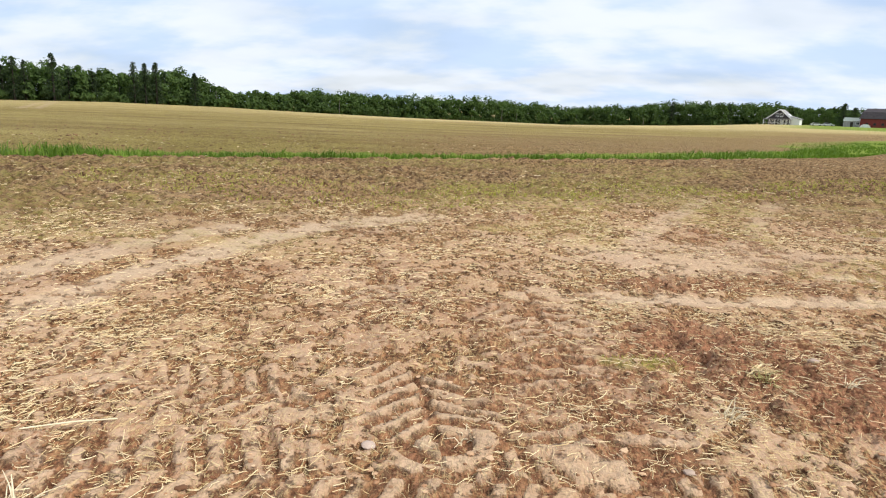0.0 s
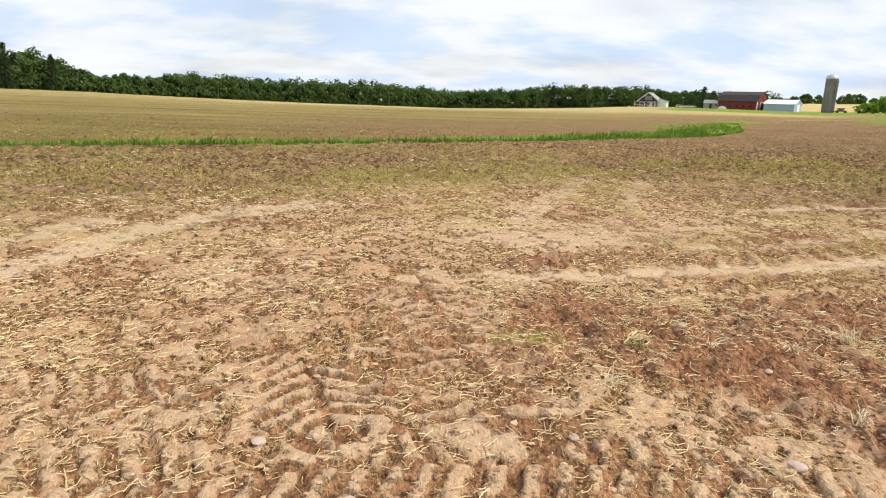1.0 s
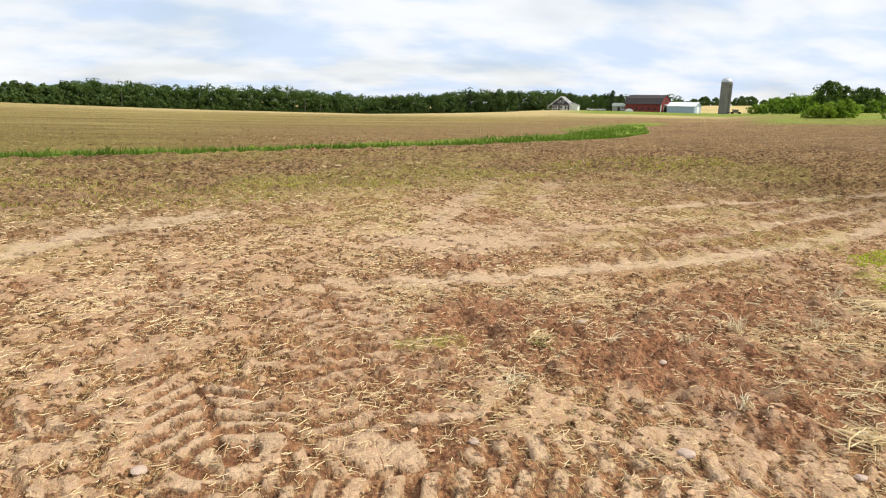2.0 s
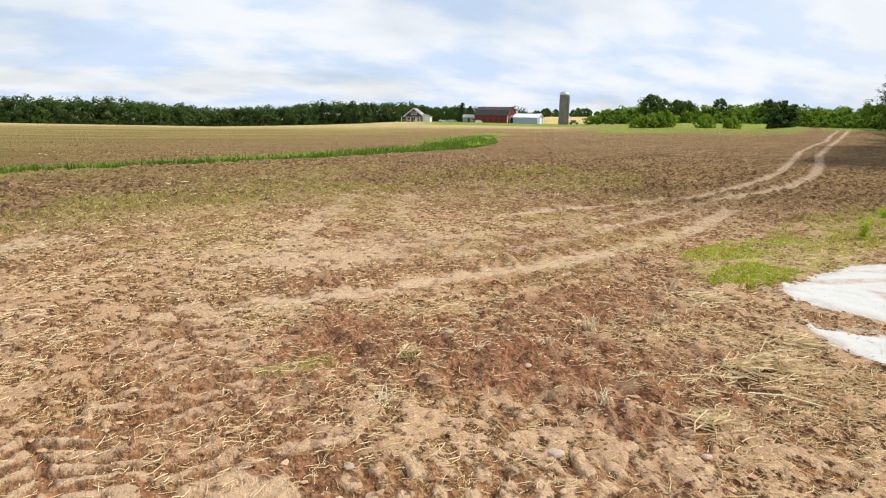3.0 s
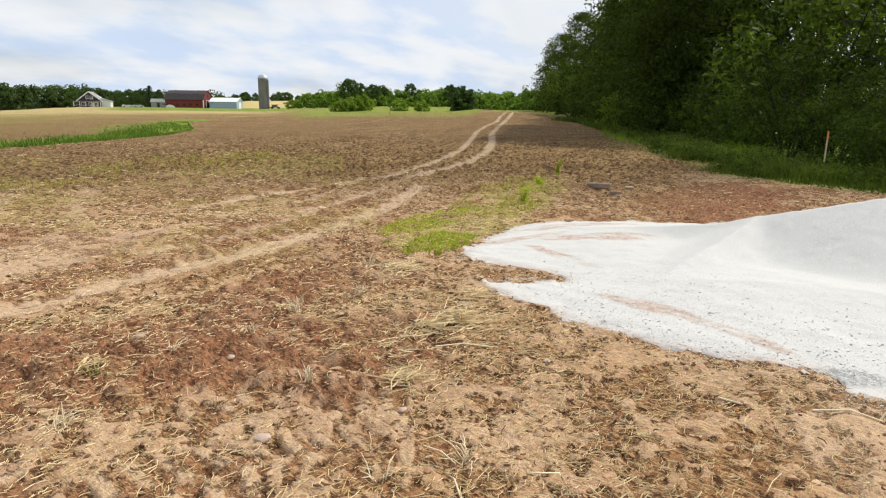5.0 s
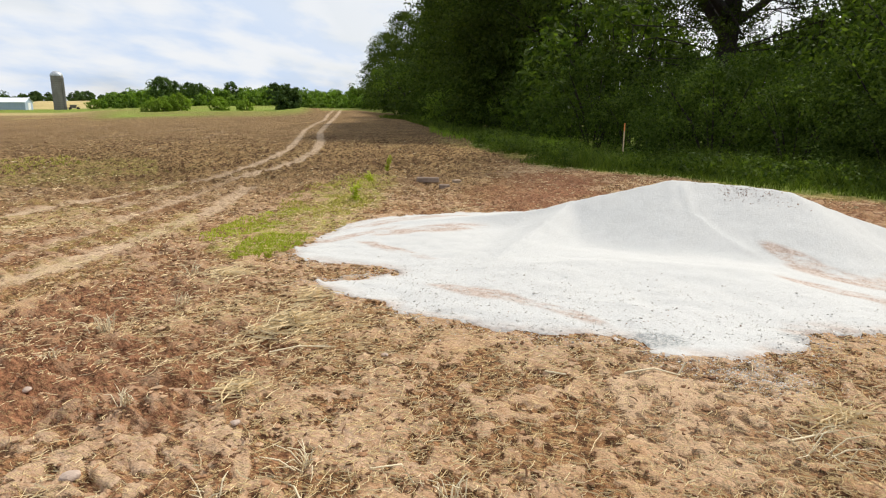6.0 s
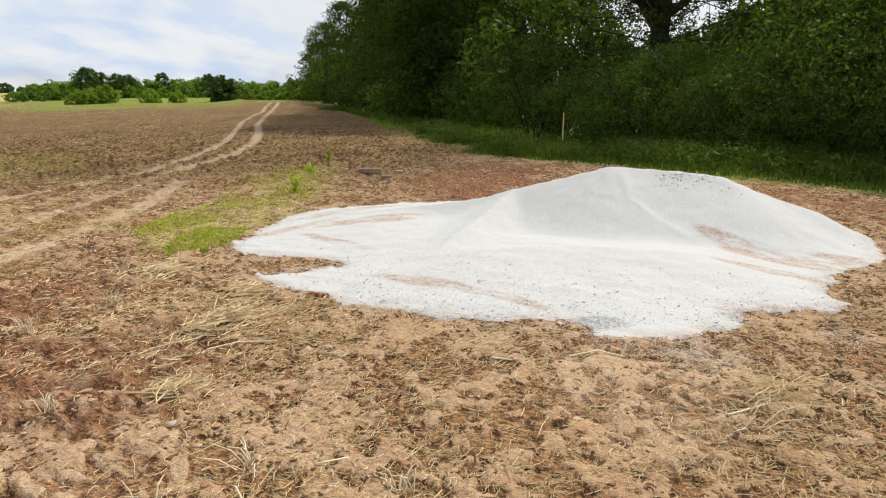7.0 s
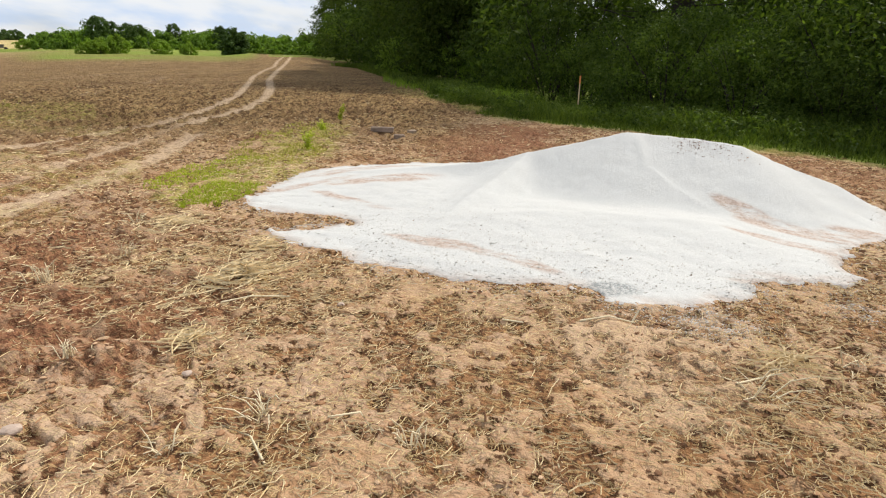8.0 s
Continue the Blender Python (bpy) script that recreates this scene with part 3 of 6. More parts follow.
def soils(x, y):
    """Which soil lies where: worn track, red earth, green growth; stubble, brown field, turf."""
    b, r = heading(x, y)
    yd = np.interp(x, DITCH_X, DITCH_Y)
    trk = np.zeros_like(x)
    for i, (w, strength, line) in enumerate(WHEEL_RUTS):
        wob = w * (0.75 + 0.5 * fbm(x * 0.6, y * 0.6, 40 + i, 3))
        k = strength * (1 - smooth(0.7, 1.35, line_dist(x, y, line) / wob))
        if i > 1:
            k = k * (0.45 + 0.55 * smooth(0.36, 0.56, fbm(x * 0.8, y * 0.8, 90 + i, 3)))
        trk = np.maximum(trk, k)
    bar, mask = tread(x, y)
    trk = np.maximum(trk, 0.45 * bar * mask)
    trk = np.maximum(trk, 0.45 * blob(x, y, 2.3, 7.4, 1.6, 0.9, 20, 61))
    trk = np.maximum(trk, 0.35 * blob(x, y, 3.7, 0.2, 0.8, 0.6, 0, 62, 0.9))
    red = 0.95 * blob(x, y, 2.1, 3.9, 1.45, 0.78, -42, 7, 0.7)
    # grooves: bare red soil, reddened more to stand in for shade between bars
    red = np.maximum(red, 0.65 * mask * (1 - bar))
    red = np.maximum(red, 0.85 * blob(x, y, 3.4, 4.5, 1.35, 0.65, 15, 8, 0.9))
    red = np.maximum(red, 0.8 * blob(x, y, 1.7, 6.1, 0.9, 0.35, 10, 9, 0.8))
    red = np.maximum(red, 0.55 * blob(x, y, 0.55, 3.7, 0.7, 0.95, -20, 10, 0.9))
    red = np.maximum(red, 0.7 * blob(x, y, 2.8, 3.1, 1.0, 0.6, 0, 11, 0.9))
    red = np.maximum(red, 0.95 * blob(x, y, 12.2, 3.4, 3.4, 1.3, 5, 12, 0.7))
    red = np.maximum(red, 0.6 * blob(x, y, 10.5, -1.8, 2.2, 1.2, 40, 13, 0.7))
    red = np.maximum(red, 0.45 * blob(x, y, -0.5, 9.6, 2.6, 0.5, 8, 14, 0.9))
    red = np.maximum(red, 0.42 * smooth(0.56, 0.68, fbm(x * 0.7, y * 0.7, 15, 3)) * smooth(2.0, 4.0, r))
    green = 0.95 * blob(x, y, 6.4, 5.1, 1.3, 0.55, 12, 20, 0.8)
    green = np.maximum(green, 0.9 * blob(x, y, 9.6, 6.1, 3.8, 0.75, 24, 21, 0.9))
    mid = smooth(8, 12, r) * (1 - smooth(19, 24, r)) * (b < 42)
    green = np.maximum(green, 0.6 * mid * smooth(0.48, 0.62, fbm(x * 0.33, y * 0.45, 22, 4)))
    green = np.maximum(green, 0.4 * smooth(5, 9, r) * (1 - smooth(16, 20, r)) * smooth(0.55, 0.66, fbm(x * 0.9, y * 0.9, 23, 3)) * (b < 45))
    green = np.maximum(green, 0.55 * blob(x, y, 0.96, 4.02, 0.28, 0.18, 0, 24))
    green = np.maximum(green, 0.5 * blob(x, y, 26, 10.5, 5.0, 1.4, 35, 25, 0.9))
    far = smooth(0.5, 2.5, y - yd - 1.0) * (b < 47)
    brown = smooth(8.5, 17.0, r + 4 * (fbm(x * 0.15, y * 0.15, 30, 3) - 0.5) + 3 * smooth(20, -15, b))
    brown = brown * np.where(b > 58, 1.0, 0.85 + 0.15 * smooth(25, 40, b)) * (1 - smooth(66, 76, b) * (1 - smooth(17, 20, r)))
    brown = brown * (1 - smooth(74, 82, b))
    over = y - yd + 14 * (fbm(x * 0.03, y * 0.09, 31, 3) - 0.5)
    far = far * (1 - 0.8 * smooth(1, 4, over) * smooth(40, 12, over) * smooth(-16, 0, b))
    wider = 0.06 * np.clip(x, 0, 20)
    turf = (np.abs(y - yd - 1.25 - wider) < 1.35 + wider) & (x < 39)
    turf = turf * 1.0
    turf = np.maximum(turf, smooth(0.8, 1.2, 0.2 / np.maximum(0.01, line_dist(x, y, [(17.5, 36), (26, 51), (36, 62)]) / 18)) * smooth(16, 18, x) * (1 - smooth(36, 40, x)) * (y > yd) * (0.35 + 0.5 * smooth(0.4, 0.6, fbm(x * 0.35, y * 0.35, 37, 3))))
    turf = np.maximum(turf, smooth(165, 195, r) * smooth(21, 25, b) * (1 - smooth(47, 50, b)) * (1 - smooth(330, 360, r)))
    turf = np.maximum(turf, smooth(72, 92, r + 26 * (fbm(x * 0.03, y * 0.03, 34, 3) - 0.5)) * smooth(36, 40, b) * (1 - smooth(53, 55, b)) * (0.45 + 0.5 * smooth(0.35, 0.6, fbm(x * 0.05, y * 0.05, 38, 4))))
    hx = np.interp(y, [-8, -3, -2, -0.6, 1, 2.6, 4.5, 6.0, 7.5, 9.3, 12, 20, 40], [11.0, 11.9, 12.8, 13.2, 14.5, 15.7, 16.1, 18.1, 20.3, 23.5, 29.4, 42, 75])
    turf = np.maximum(turf, smooth(-0.3, 0.8, x - hx + 1.2 * (fbm(x * 0.8, y * 0.8, 33, 3) - 0.5)) * (b > 55) * (1 - 0.62 * (1 - smooth(75, 81, b)) * smooth(0.62, 0.42, fbm(x * 0.7, y * 0.7, 36, 4))))
    return np.stack([trk, red, green], -1), np.stack([far, brown, turf], -1)


def relief(x, y, soil, zone):
    """Clods, ruts and tyre prints."""
    r = np.hypot(x, y)
    fade = 1 - smooth(22, 40, r)
    near = (x > 3.5) & (x < 10.5) & (y > -2.8) & (y < 5.4)
    d = line_dist(x[near], y[near], HEAP + HEAP[:1]) * np.where(inside(x[near], y[near], HEAP), 1, -1)
    fade[near] *= 1 - 0.93 * smooth(-0.05, 0.2, d)
    c1 = (fbm(x * 4.0, y * 4.0, 70, 3) - 0.5) + 1.3 * (fbm(x * 8.0, y * 8.0, 72, 2) - 0.5) + 0.6 * (1 - smooth(6, 10, r)) * (fbm(x * 19, y * 19, 74, 2) - 0.5)
    c2 = np.abs(fbm(x * 2.2, y * 2.2, 75, 3) - 0.5)
    bar, mask = tread(x, y)
    rough = (0.014 + 0.055 * soil[..., 1] + 0.085 * zone[..., 1]) * (1 - 0.75 * soil[..., 0])
    z = rough * c1 * 1.6 + 0.035 * (c2 - 0.12) + 0.020 * smooth(0.34, 0.62, crust_of(x, y, soil)) * (1 - mask)
    z = z + mask * (0.034 * bar - 0.012)
    z = z + 0.05 * blob(x, y, 2.05, 3.95, 1.0, 0.45, -42, 7) + 0.035 * blob(x, y, 3.3, 4.5, 0.8, 0.35, 20, 8)
    z = z - 0.02 * soil[..., 0]
    return z * fade + smooth(30, 60, r) * 0.06 * (fbm(x * 0.25, y * 0.25, 77, 3) - 0.5)


def color_attribute(me, name, rgb):
    a = me.attributes.new(name, "FLOAT_COLOR", "POINT")
    a.data.foreach_set("color", np.concatenate([rgb, np.ones((len(rgb), 1))], 1).astype(np.float32).ravel())


def build_ground():
    bearings = np.radians(np.concatenate([np.arange(-50, 48, 0.26), np.arange(48, 66, 0.15), np.arange(66, 120, 0.26), np.arange(120, 310, 2.5)]))
    steps = ((0.02, 1.4, 0.06), (1.4, 10, 0.006), (10, 60, 0.0075), (60, 130, 0.012), (130, 4600, 0.03))
    radii = np.concatenate([np.exp(np.arange(math.log(a), math.log(b), k)) for a, b, k in steps])
    R, B = np.meshgrid(radii, bearings, indexing="ij")
    x, y = (R * np.sin(B)).ravel(), (R * np.cos(B)).ravel()
    soil, zone = soils(x, y)
    z = land(x, y) + relief(x, y, soil, zone)
    nr, nb = R.shape
    i, j = np.meshgrid(np.arange(nr - 1), np.arange(nb), indexing="ij")
    j2 = (j + 1) % nb
    quads = np.stack([i * nb + j, i * nb + j2, (i + 1) * nb + j2, (i + 1) * nb + j], -1).reshape(-1, 4)[:, ::-1]
    # the middle is closed by quads folded onto the centre
    centre = len(x)
    x, y, z = np.append(x, 0.0), np.append(y, 0.0), np.append(z, 0.0)
    js = np.arange(0, nb - 1, 2)
    cap = np.stack([np.full(len(js), centre), js, js + 1, (js + 2) % nb], -1)
    me = array_mesh("ground", np.stack([x, y, z], -1), np.concatenate([quads, cap[:, ::-1]]), True)
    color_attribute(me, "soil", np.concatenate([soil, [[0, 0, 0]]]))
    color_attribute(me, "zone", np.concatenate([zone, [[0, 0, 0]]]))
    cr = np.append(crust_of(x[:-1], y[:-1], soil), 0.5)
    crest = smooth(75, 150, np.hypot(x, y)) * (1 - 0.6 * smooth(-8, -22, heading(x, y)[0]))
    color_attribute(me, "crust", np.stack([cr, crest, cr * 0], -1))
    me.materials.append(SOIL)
    return tagged(new("ground", me), "dry tan field soil with straw, wheel tracks and distant stubble", "field", kind="structure")


build_ground()


def ground_z(x, y):
    s, zn = soils(x, y)
    return land(x, y) + relief(x, y, s, zn)


# ---- the heap of crushed stone ----
def ridge(x, y, pts, slope):
    """Slopes falling from a line of heights."""
    best = np.full(np.shape(x), -9.0)
    for (ax, ay, az), (bx, by, bz) in zip(pts[:-1], pts[1:]):
        dx, dy = bx - ax, by - ay
        l = math.hypot(dx, dy)
        # the highest cone over the segment
        lean = (bz - az) / l
        u = ((x - ax) * dx + (y - ay) * dy) / l
        v = np.abs((x - ax) * dy - (y - ay) * dx) / l
        u = np.clip(u + v * lean / math.sqrt(slope * slope - lean * lean), 0, l) if abs(lean) < slope else np.clip(u, 0, l)
        best = np.maximum(best, az + lean * u - slope * np.hypot(x - ax - u * dx / l, y - ay - u * dy / l))
    return best


def heap_height(x, y):
    d = line_dist(x, y, HEAP + HEAP[:1]) * np.where(inside(x, y, HEAP), 1, -1)
    d = d + (0.28 * (fbm(x * 2.6, y * 2.6, 90, 4) - 0.5) + 0.16 * (fbm(x * 11, y * 7, 91, 3) - 0.5)) * np.where(x < 7, 1, 0.4)
    apron = 0.03 * smooth(-0.02, 0.30, d) + 0.11 * smooth(0.15, 1.6, d)
    # a crest with slopes at the angle of rest, two spurs and a dug face between them
    crest = ridge(x, y, [(7.8, -1.95, 0.03), (7.95, -1.45, 0.29), (7.93, -0.97, 0.46), (7.85, -0.45, 0.67), (7.72, 0.72, 0.745), (7.6, 1.63, 0.50), (7.6, 2.12, 0.36), (7.5, 2.6, 0.28), (7.35, 3.3, 0.17), (7.2, 4.0, 0.07)], 0.50)
    left = ridge(x, y, [(7.58, 1.8, 0.45), (6.75, 1.95, 0.285), (6.0, 2.05, 0.17), (5.3, 2.06, 0.09)], 0.42)
    right = ridge(x, y, [(7.66, 0.62, 0.71), (7.2, 0.47, 0.47), (6.96, 0.18, 0.31), (6.72, -0.18, 0.14)], 0.62)
    outer = ridge(x, y, [(7.86, -0.3, 0.62), (7.42, -0.58, 0.33), (7.0, -0.8, 0.12)], 0.55)
    low = 0.175 - 0.15 * line_dist(x, y, [(5.6, 1.7), (6.0, 0.9), (6.1, 0.0)])
    back = 0.16 - 0.13 * line_dist(x, y, [(7.9, 2.0), (7.4, 3.2)])
    top = 0.022 * np.log(sum(np.exp(np.clip(q, -0.4, 1) / 0.022) for q in (crest, left, right, outer, low, back))) - 0.010
    k = 0.04
    h = k * np.log(np.exp(np.clip(apron, -1, 2) / k) + np.exp(np.clip(top, -1, 2) / k)) - 0.010
    h = np.minimum(h, apron * 2.2 + 0.9 * np.maximum(d, 0))
    h = h + 0.016 * (fbm(x * 6, y * 2.2, 96, 3) - 0.5) * smooth(0.0, 0.2, d) * smooth(0.30, 0.12, h)
    return h + 0.010 * (fbm(x * 9, y * 9, 95, 3) - 0.5) + 0.035 * (fbm(x * 1.3, y * 1.3, 97, 3) - 0.5) * smooth(0.1, 0.6, d), d


def build_heap():
    gx, gy = np.arange(3.9, 10.1, 0.03), np.arange(-2.4, 5.1, 0.03)
    X, Y = np.meshgrid(gx, gy, indexing="ij")
    x, y = X.ravel(), Y.ravel()
    h, d = heap_height(x, y)
    g = ground_z(x, y)
    z = np.where(d > 0, np.maximum(g * (1 - smooth(0, 0.5, d)) + h, g + 0.02 * smooth(0.03, 0.2, d)), g - 0.03)
    n, m = X.shape
    i, j = np.meshgrid(np.arange(n - 1), np.arange(m - 1), indexing="ij")
    q = np.stack([i * m + j, (i + 1) * m + j, (i + 1) * m + j + 1, i * m + j + 1], -1).reshape(-1, 4)
    q = q[(d[q] > 0.0).any(1)]
    used, inv = np.unique(q, return_inverse=True)
    me = array_mesh("limestone_mound", np.stack([x, y, z], -1)[used], inv.reshape(-1, 4), True)
    x, y, d, h = x[used], y[used], d[used], h[used]
    dirt = (1 - smooth(0.0, 0.22, d)) * 0.7
    for cx, cy, rx, ry, turn in ((4.87, 1.95, 0.50, 0.09, 84), (4.74, 1.3, 0.50, 0.07, 74), (5.1, 3.45, 0.30, 0.14, 70), (6.85, 3.3, 0.65, 0.20, -58), (6.4, 4.15, 0.75, 0.13, -30), (6.0, 3.3, 0.6, 0.09, 70), (6.82, -0.45, 0.36, 0.10, 65), (6.60, -0.90, 0.50, 0.16, 80), (6.85, -1.40, 0.40, 0.16, -60), (6.1, -0.75, 0.5, 0.10, 80), (7.7, 3.9, 0.8, 0.25, -35)):
        dirt = np.maximum(dirt, 0.9 * blob(x, y, cx, cy, rx, ry, turn, 99, 0.9))
    slate = np.maximum(blob(x, y, 4.47, 0.48, 0.13, 0.22, 0, 98, 0.8), 0.7 * blob(x, y, 4.85, -0.40, 0.22, 0.05, 60, 98, 0.8))
    color_attribute(me, "soil", np.stack([dirt, slate, dirt * 0], -1))
    me.materials.append(GRAVEL)
    return tagged(new("limestone_mound", me), "pale grey crushed-stone heap spread over the field edge", "gravel heap")


build_heap()


# ---- scattered straw, clods and grit ----
def sector(rng, n, r0, r1, b0=-48, b1=118):
    r = np.sqrt(rng.uniform(r0 * r0, r1 * r1, n))
    b = np.radians(rng.uniform(b0, b1, n))
    return r * np.sin(b), r * np.cos(b)


def off_heap(x, y, margin=-0.05):
    d = line_dist(x, y, HEAP + HEAP[:1]) * np.where(inside(x, y, HEAP), 1, -1)
    return d < margin


def strips(x, y, z, length, width, yaw, tilt, bend, rng):
    """Bent three-sided stems: nine points and six quads each."""
    n = len(x)
    dx, dy, dz = np.cos(yaw) * np.cos(tilt), np.sin(yaw) * np.cos(tilt), np.sin(tilt)
    sx, sy = -np.sin(yaw), np.cos(yaw)
    vs = np.zeros((n, 3, 3, 3))
    for k, u in enumerate((-0.5, 0.0, 0.5)):
        off = bend * length * (1 if k == 1 else 0)
        cx, cy, cz = x + dx * length * u + sx * off, y + dy * length * u + sy * off, z + dz * length * (u + 0.5)
        for e, (a, h) in enumerate(((-0.5, 0.0), (0.5, 0.0), (0.0, 0.7))):
            vs[:, k, e, 0], vs[:, k, e, 1], vs[:, k, e, 2] = cx + sx * width * a, cy + sy * width * a, cz + width * h
    f = np.array([[a * 3 + e, a * 3 + (e + 1) % 3, (a + 1) * 3 + (e + 1) % 3, (a + 1) * 3 + e] for a in (0, 1) for e in (0, 1, 2)])
    return vs.reshape(-1, 3), (f[None] + 9 * np.arange(n)[:, None, None]).reshape(-1, 4)


def scatter_straw(name, n, r0, r1, lo, hi, wid, seed, label, mat=STRAW, category="straw"):
    rng = np.random.default_rng(seed)
    x, y = sector(rng, n, r0, r1)
    soil, zone = soils(x, y)
    dens = 0.20 + 0.75 * smooth(0.42, 0.60, fbm(x * 1.3, y * 1.3, 110, 4))
    dens = dens * (1 - 0.45 * smooth(0.45, 0.6, crust_of(x, y, soil))) * (1 - 0.55 * tread(x, y)[1]) * (1 - 0.92 * soil[:, 0]) * (1 - 0.4 * soil[:, 1]) * (1 - zone[:, 2]) * (1 - 0.6 * zone[:, 1])
    keep = (rng.random(n) < dens) & off_heap(x, y)
    x, y = x[keep], y[keep]
    n = len(x)
    L = rng.uniform(lo, hi, n) * rng.choice([0.6, 1.0, 1.5], n, p=[0.45, 0.45, 0.1])
    w = rng.uniform(0.6, 1.3, n) * wid
    z = ground_z(x, y) + 0.004 + rng.uniform(0, 0.012, n)
    v, f = strips(x, y, z, L, w, rng.uniform(0, 2 * math.pi, n), rng.uniform(-0.12, 0.30, n) * rng.choice([0.5, 1.6], n, p=[0.8, 0.2]), rng.normal(0, 0.16, n), rng)
    ob = part(name, array_mesh(name, v, f), mat)
    return tagged(ob, label, category, kind="stuff")


scatter_straw("straw_litter", 52000, 1.0, 5.5, 0.025, 0.09, 0.0036, 201, "short pale dry straw scattered over tan soil")
scatter_straw("straw_litter", 46000, 5.0, 10.0, 0.025, 0.085, 0.0055, 202, "short pale dry straw scattered over tan soil")
scatter_straw("straw_litter", 22000, 9.5, 17.0, 0.03, 0.10, 0.009, 203, "short pale dry straw scattered over tan soil")
scatter_straw("straw_litter", 1100, 1.0, 6.5, 0.07, 0.16, 0.0050, 206, "longer bleached straw stalks strewn over tan soil", STRAW_GOLD)


scatter_straw("mulch_litter", 9000, 1.0, 6.0, 0.012, 0.045, 0.008, 204, "dark brown rotted crop crumbs among the straw", MULCH, "mulch")
scatter_straw("mulch_litter", 9000, 5.5, 13.0, 0.02, 0.07, 0.016, 205, "dark brown rotted crop crumbs among the straw", MULCH, "mulch")


def scatter_lumps(name, n, r0, r1, lo, hi, seed, mat, label, cat, where=None, sink=0.3):
    """Small broken lumps: a twelve-cornered stone, each pushed out of shape."""
    rng = np.random.default_rng(seed)
    x, y = sector(rng, n, r0, r1) if where is None else where(rng, n)
    soil, zone = soils(x, y)
    if where is None:
        keep = (rng.random(n) < 0.15 + 0.85 * smooth(0.45, 0.6, fbm(x * 2.2, y * 2.2, seed, 3)) * (0.5 + 0.5 * np.maximum(soil[:, 1], zone[:, 1]))) & off_heap(x, y) & (zone[:, 2] < 0.4) & (soil[:, 0] < 0.5)
        x, y = x[keep], y[keep]
    n = len(x)
    bm = bmesh.new()
    bmesh.ops.create_icosphere(bm, subdivisions=1, radius=1.0)
    bv = np.array([v.co for v in bm.verts])
    bf = np.array([[v.index for v in f.verts] for f in bm.faces])
    bm.free()
    s = rng.uniform(lo, hi, n) * rng.choice([0.6, 0.9, 1.2], n, p=[0.6, 0.3, 0.1])
    a = rng.uniform(0, 2 * math.pi, n)
    v = bv[None] * rng.uniform(0.65, 1.25, (n, len(bv), 1)) * s[:, None, None] * np.stack([rng.uniform(0.7, 1.4, n), rng.uniform(0.7, 1.2, n), rng.uniform(0.3, 0.55, n)], -1)[:, None]
    c, q = np.cos(a)[:, None], np.sin(a)[:, None]
    vx, vy = v[..., 0] * c - v[..., 1] * q, v[..., 0] * q + v[..., 1] * c
    base = ground_z(x, y)
    if where is not None:
        h, d = heap_height(x, y)
        base = np.where(d > 0, base * (1 - smooth(0, 0.5, d)) + h, base)
    z = v[..., 2] + (base + s * (0.5 - sink))[:, None]
    P = np.stack([vx + x[:, None], vy + y[:, None], z], -1).reshape(-1, 3)
    F = (bf[None] + len(bv) * np.arange(n)[:, None, None]).reshape(-1, 3)
    return tagged(part(name, array_mesh(name, P, F), mat), label, cat, kind="stuff")


scatter_lumps("soil_clods", 16000, 1.2, 6.0, 0.007, 0.018, 211, MULCH, "crumbled reddish brown soil clods on the field", "soil")
scatter_lumps("soil_clods", 13000, 6.0, 20.0, 0.012, 0.026, 212, MULCH, "crumbled reddish brown soil clods on the field", "soil")
scatter_lumps("soil_clods", 9000, 17.0, 42.0, 0.03, 0.06, 215, MULCH, "crumbled reddish brown soil clods on the field", "soil")
scatter_straw("straw_litter", 9000, 15.0, 30.0, 0.05, 0.13, 0.014, 207, "short pale dry straw scattered over tan soil")


def heap_rim(rng, n):
    k = rng.integers(3, len(HEAP) - 3, n)
    p, q = np.array(HEAP)[k], np.array(HEAP)[k + 1]
    u = rng.random((n, 1))
    c = p + (q - p) * u
    d = c - np.array([7.0, 1.3])
    d = d / np.linalg.norm(d, axis=1, keepdims=True)
    c = c + d * rng.normal(0.02, 0.13, (n, 1))
    return c[:, 0], c[:, 1]


scatter_lumps("loose_gravel", 5000, 0, 0, 0.003, 0.008, 213, GRIT, "loose grey gravel crumbs round the stone heap", "gravel", heap_rim, 0.2)

scatter_lumps("soil_flakes", 7000, 1.4, 7.5, 0.010, 0.022, 214, CLOD, "flattened pale tan soil crumbs pressed by tyres", "soil")


def cluster(cx, cy, rx, ry):
    return lambda rng, n: (cx + rx * rng.normal(size=n), cy + ry * rng.normal(size=n))


scatter_lumps("loose_gravel", 900, 0, 0, 0.003, 0.006, 215, GRIT, "small spill of pale gravel beside the heap", "gravel", cluster(4.75, -1.0, 0.14, 0.10), 0.2)
scatter_lumps("loose_gravel", 1400, 0, 0, 0.003, 0.006, 216, GRIT, "small spill of pale gravel beside the heap", "gravel", cluster(4.1, -0.12, 0.12, 0.17), 0.2)


def on_apron(rng, n):
    x, y = rng.uniform(4.2, 6.4, n), rng.uniform(-1.1, 4.3, n)
    keep = ~off_heap(x, y, 0.03) & (rng.random(n) < smooth(6.2, 4.3, x))
    return x[keep], y[keep]


scatter_lumps("loose_gravel", 9000, 0, 0, 0.004, 0.009, 219, GRIT, "loose pale grit on the low spread of the heap", "gravel", on_apron, 0.25)
scatter_lumps("dark_crumbs", 300, 0, 0, 0.004, 0.010, 217, MULCH, "dark soil crumbs lying on the gravel crest", "soil", cluster(7.72, -0.05, 0.10, 0.20), 0.2)
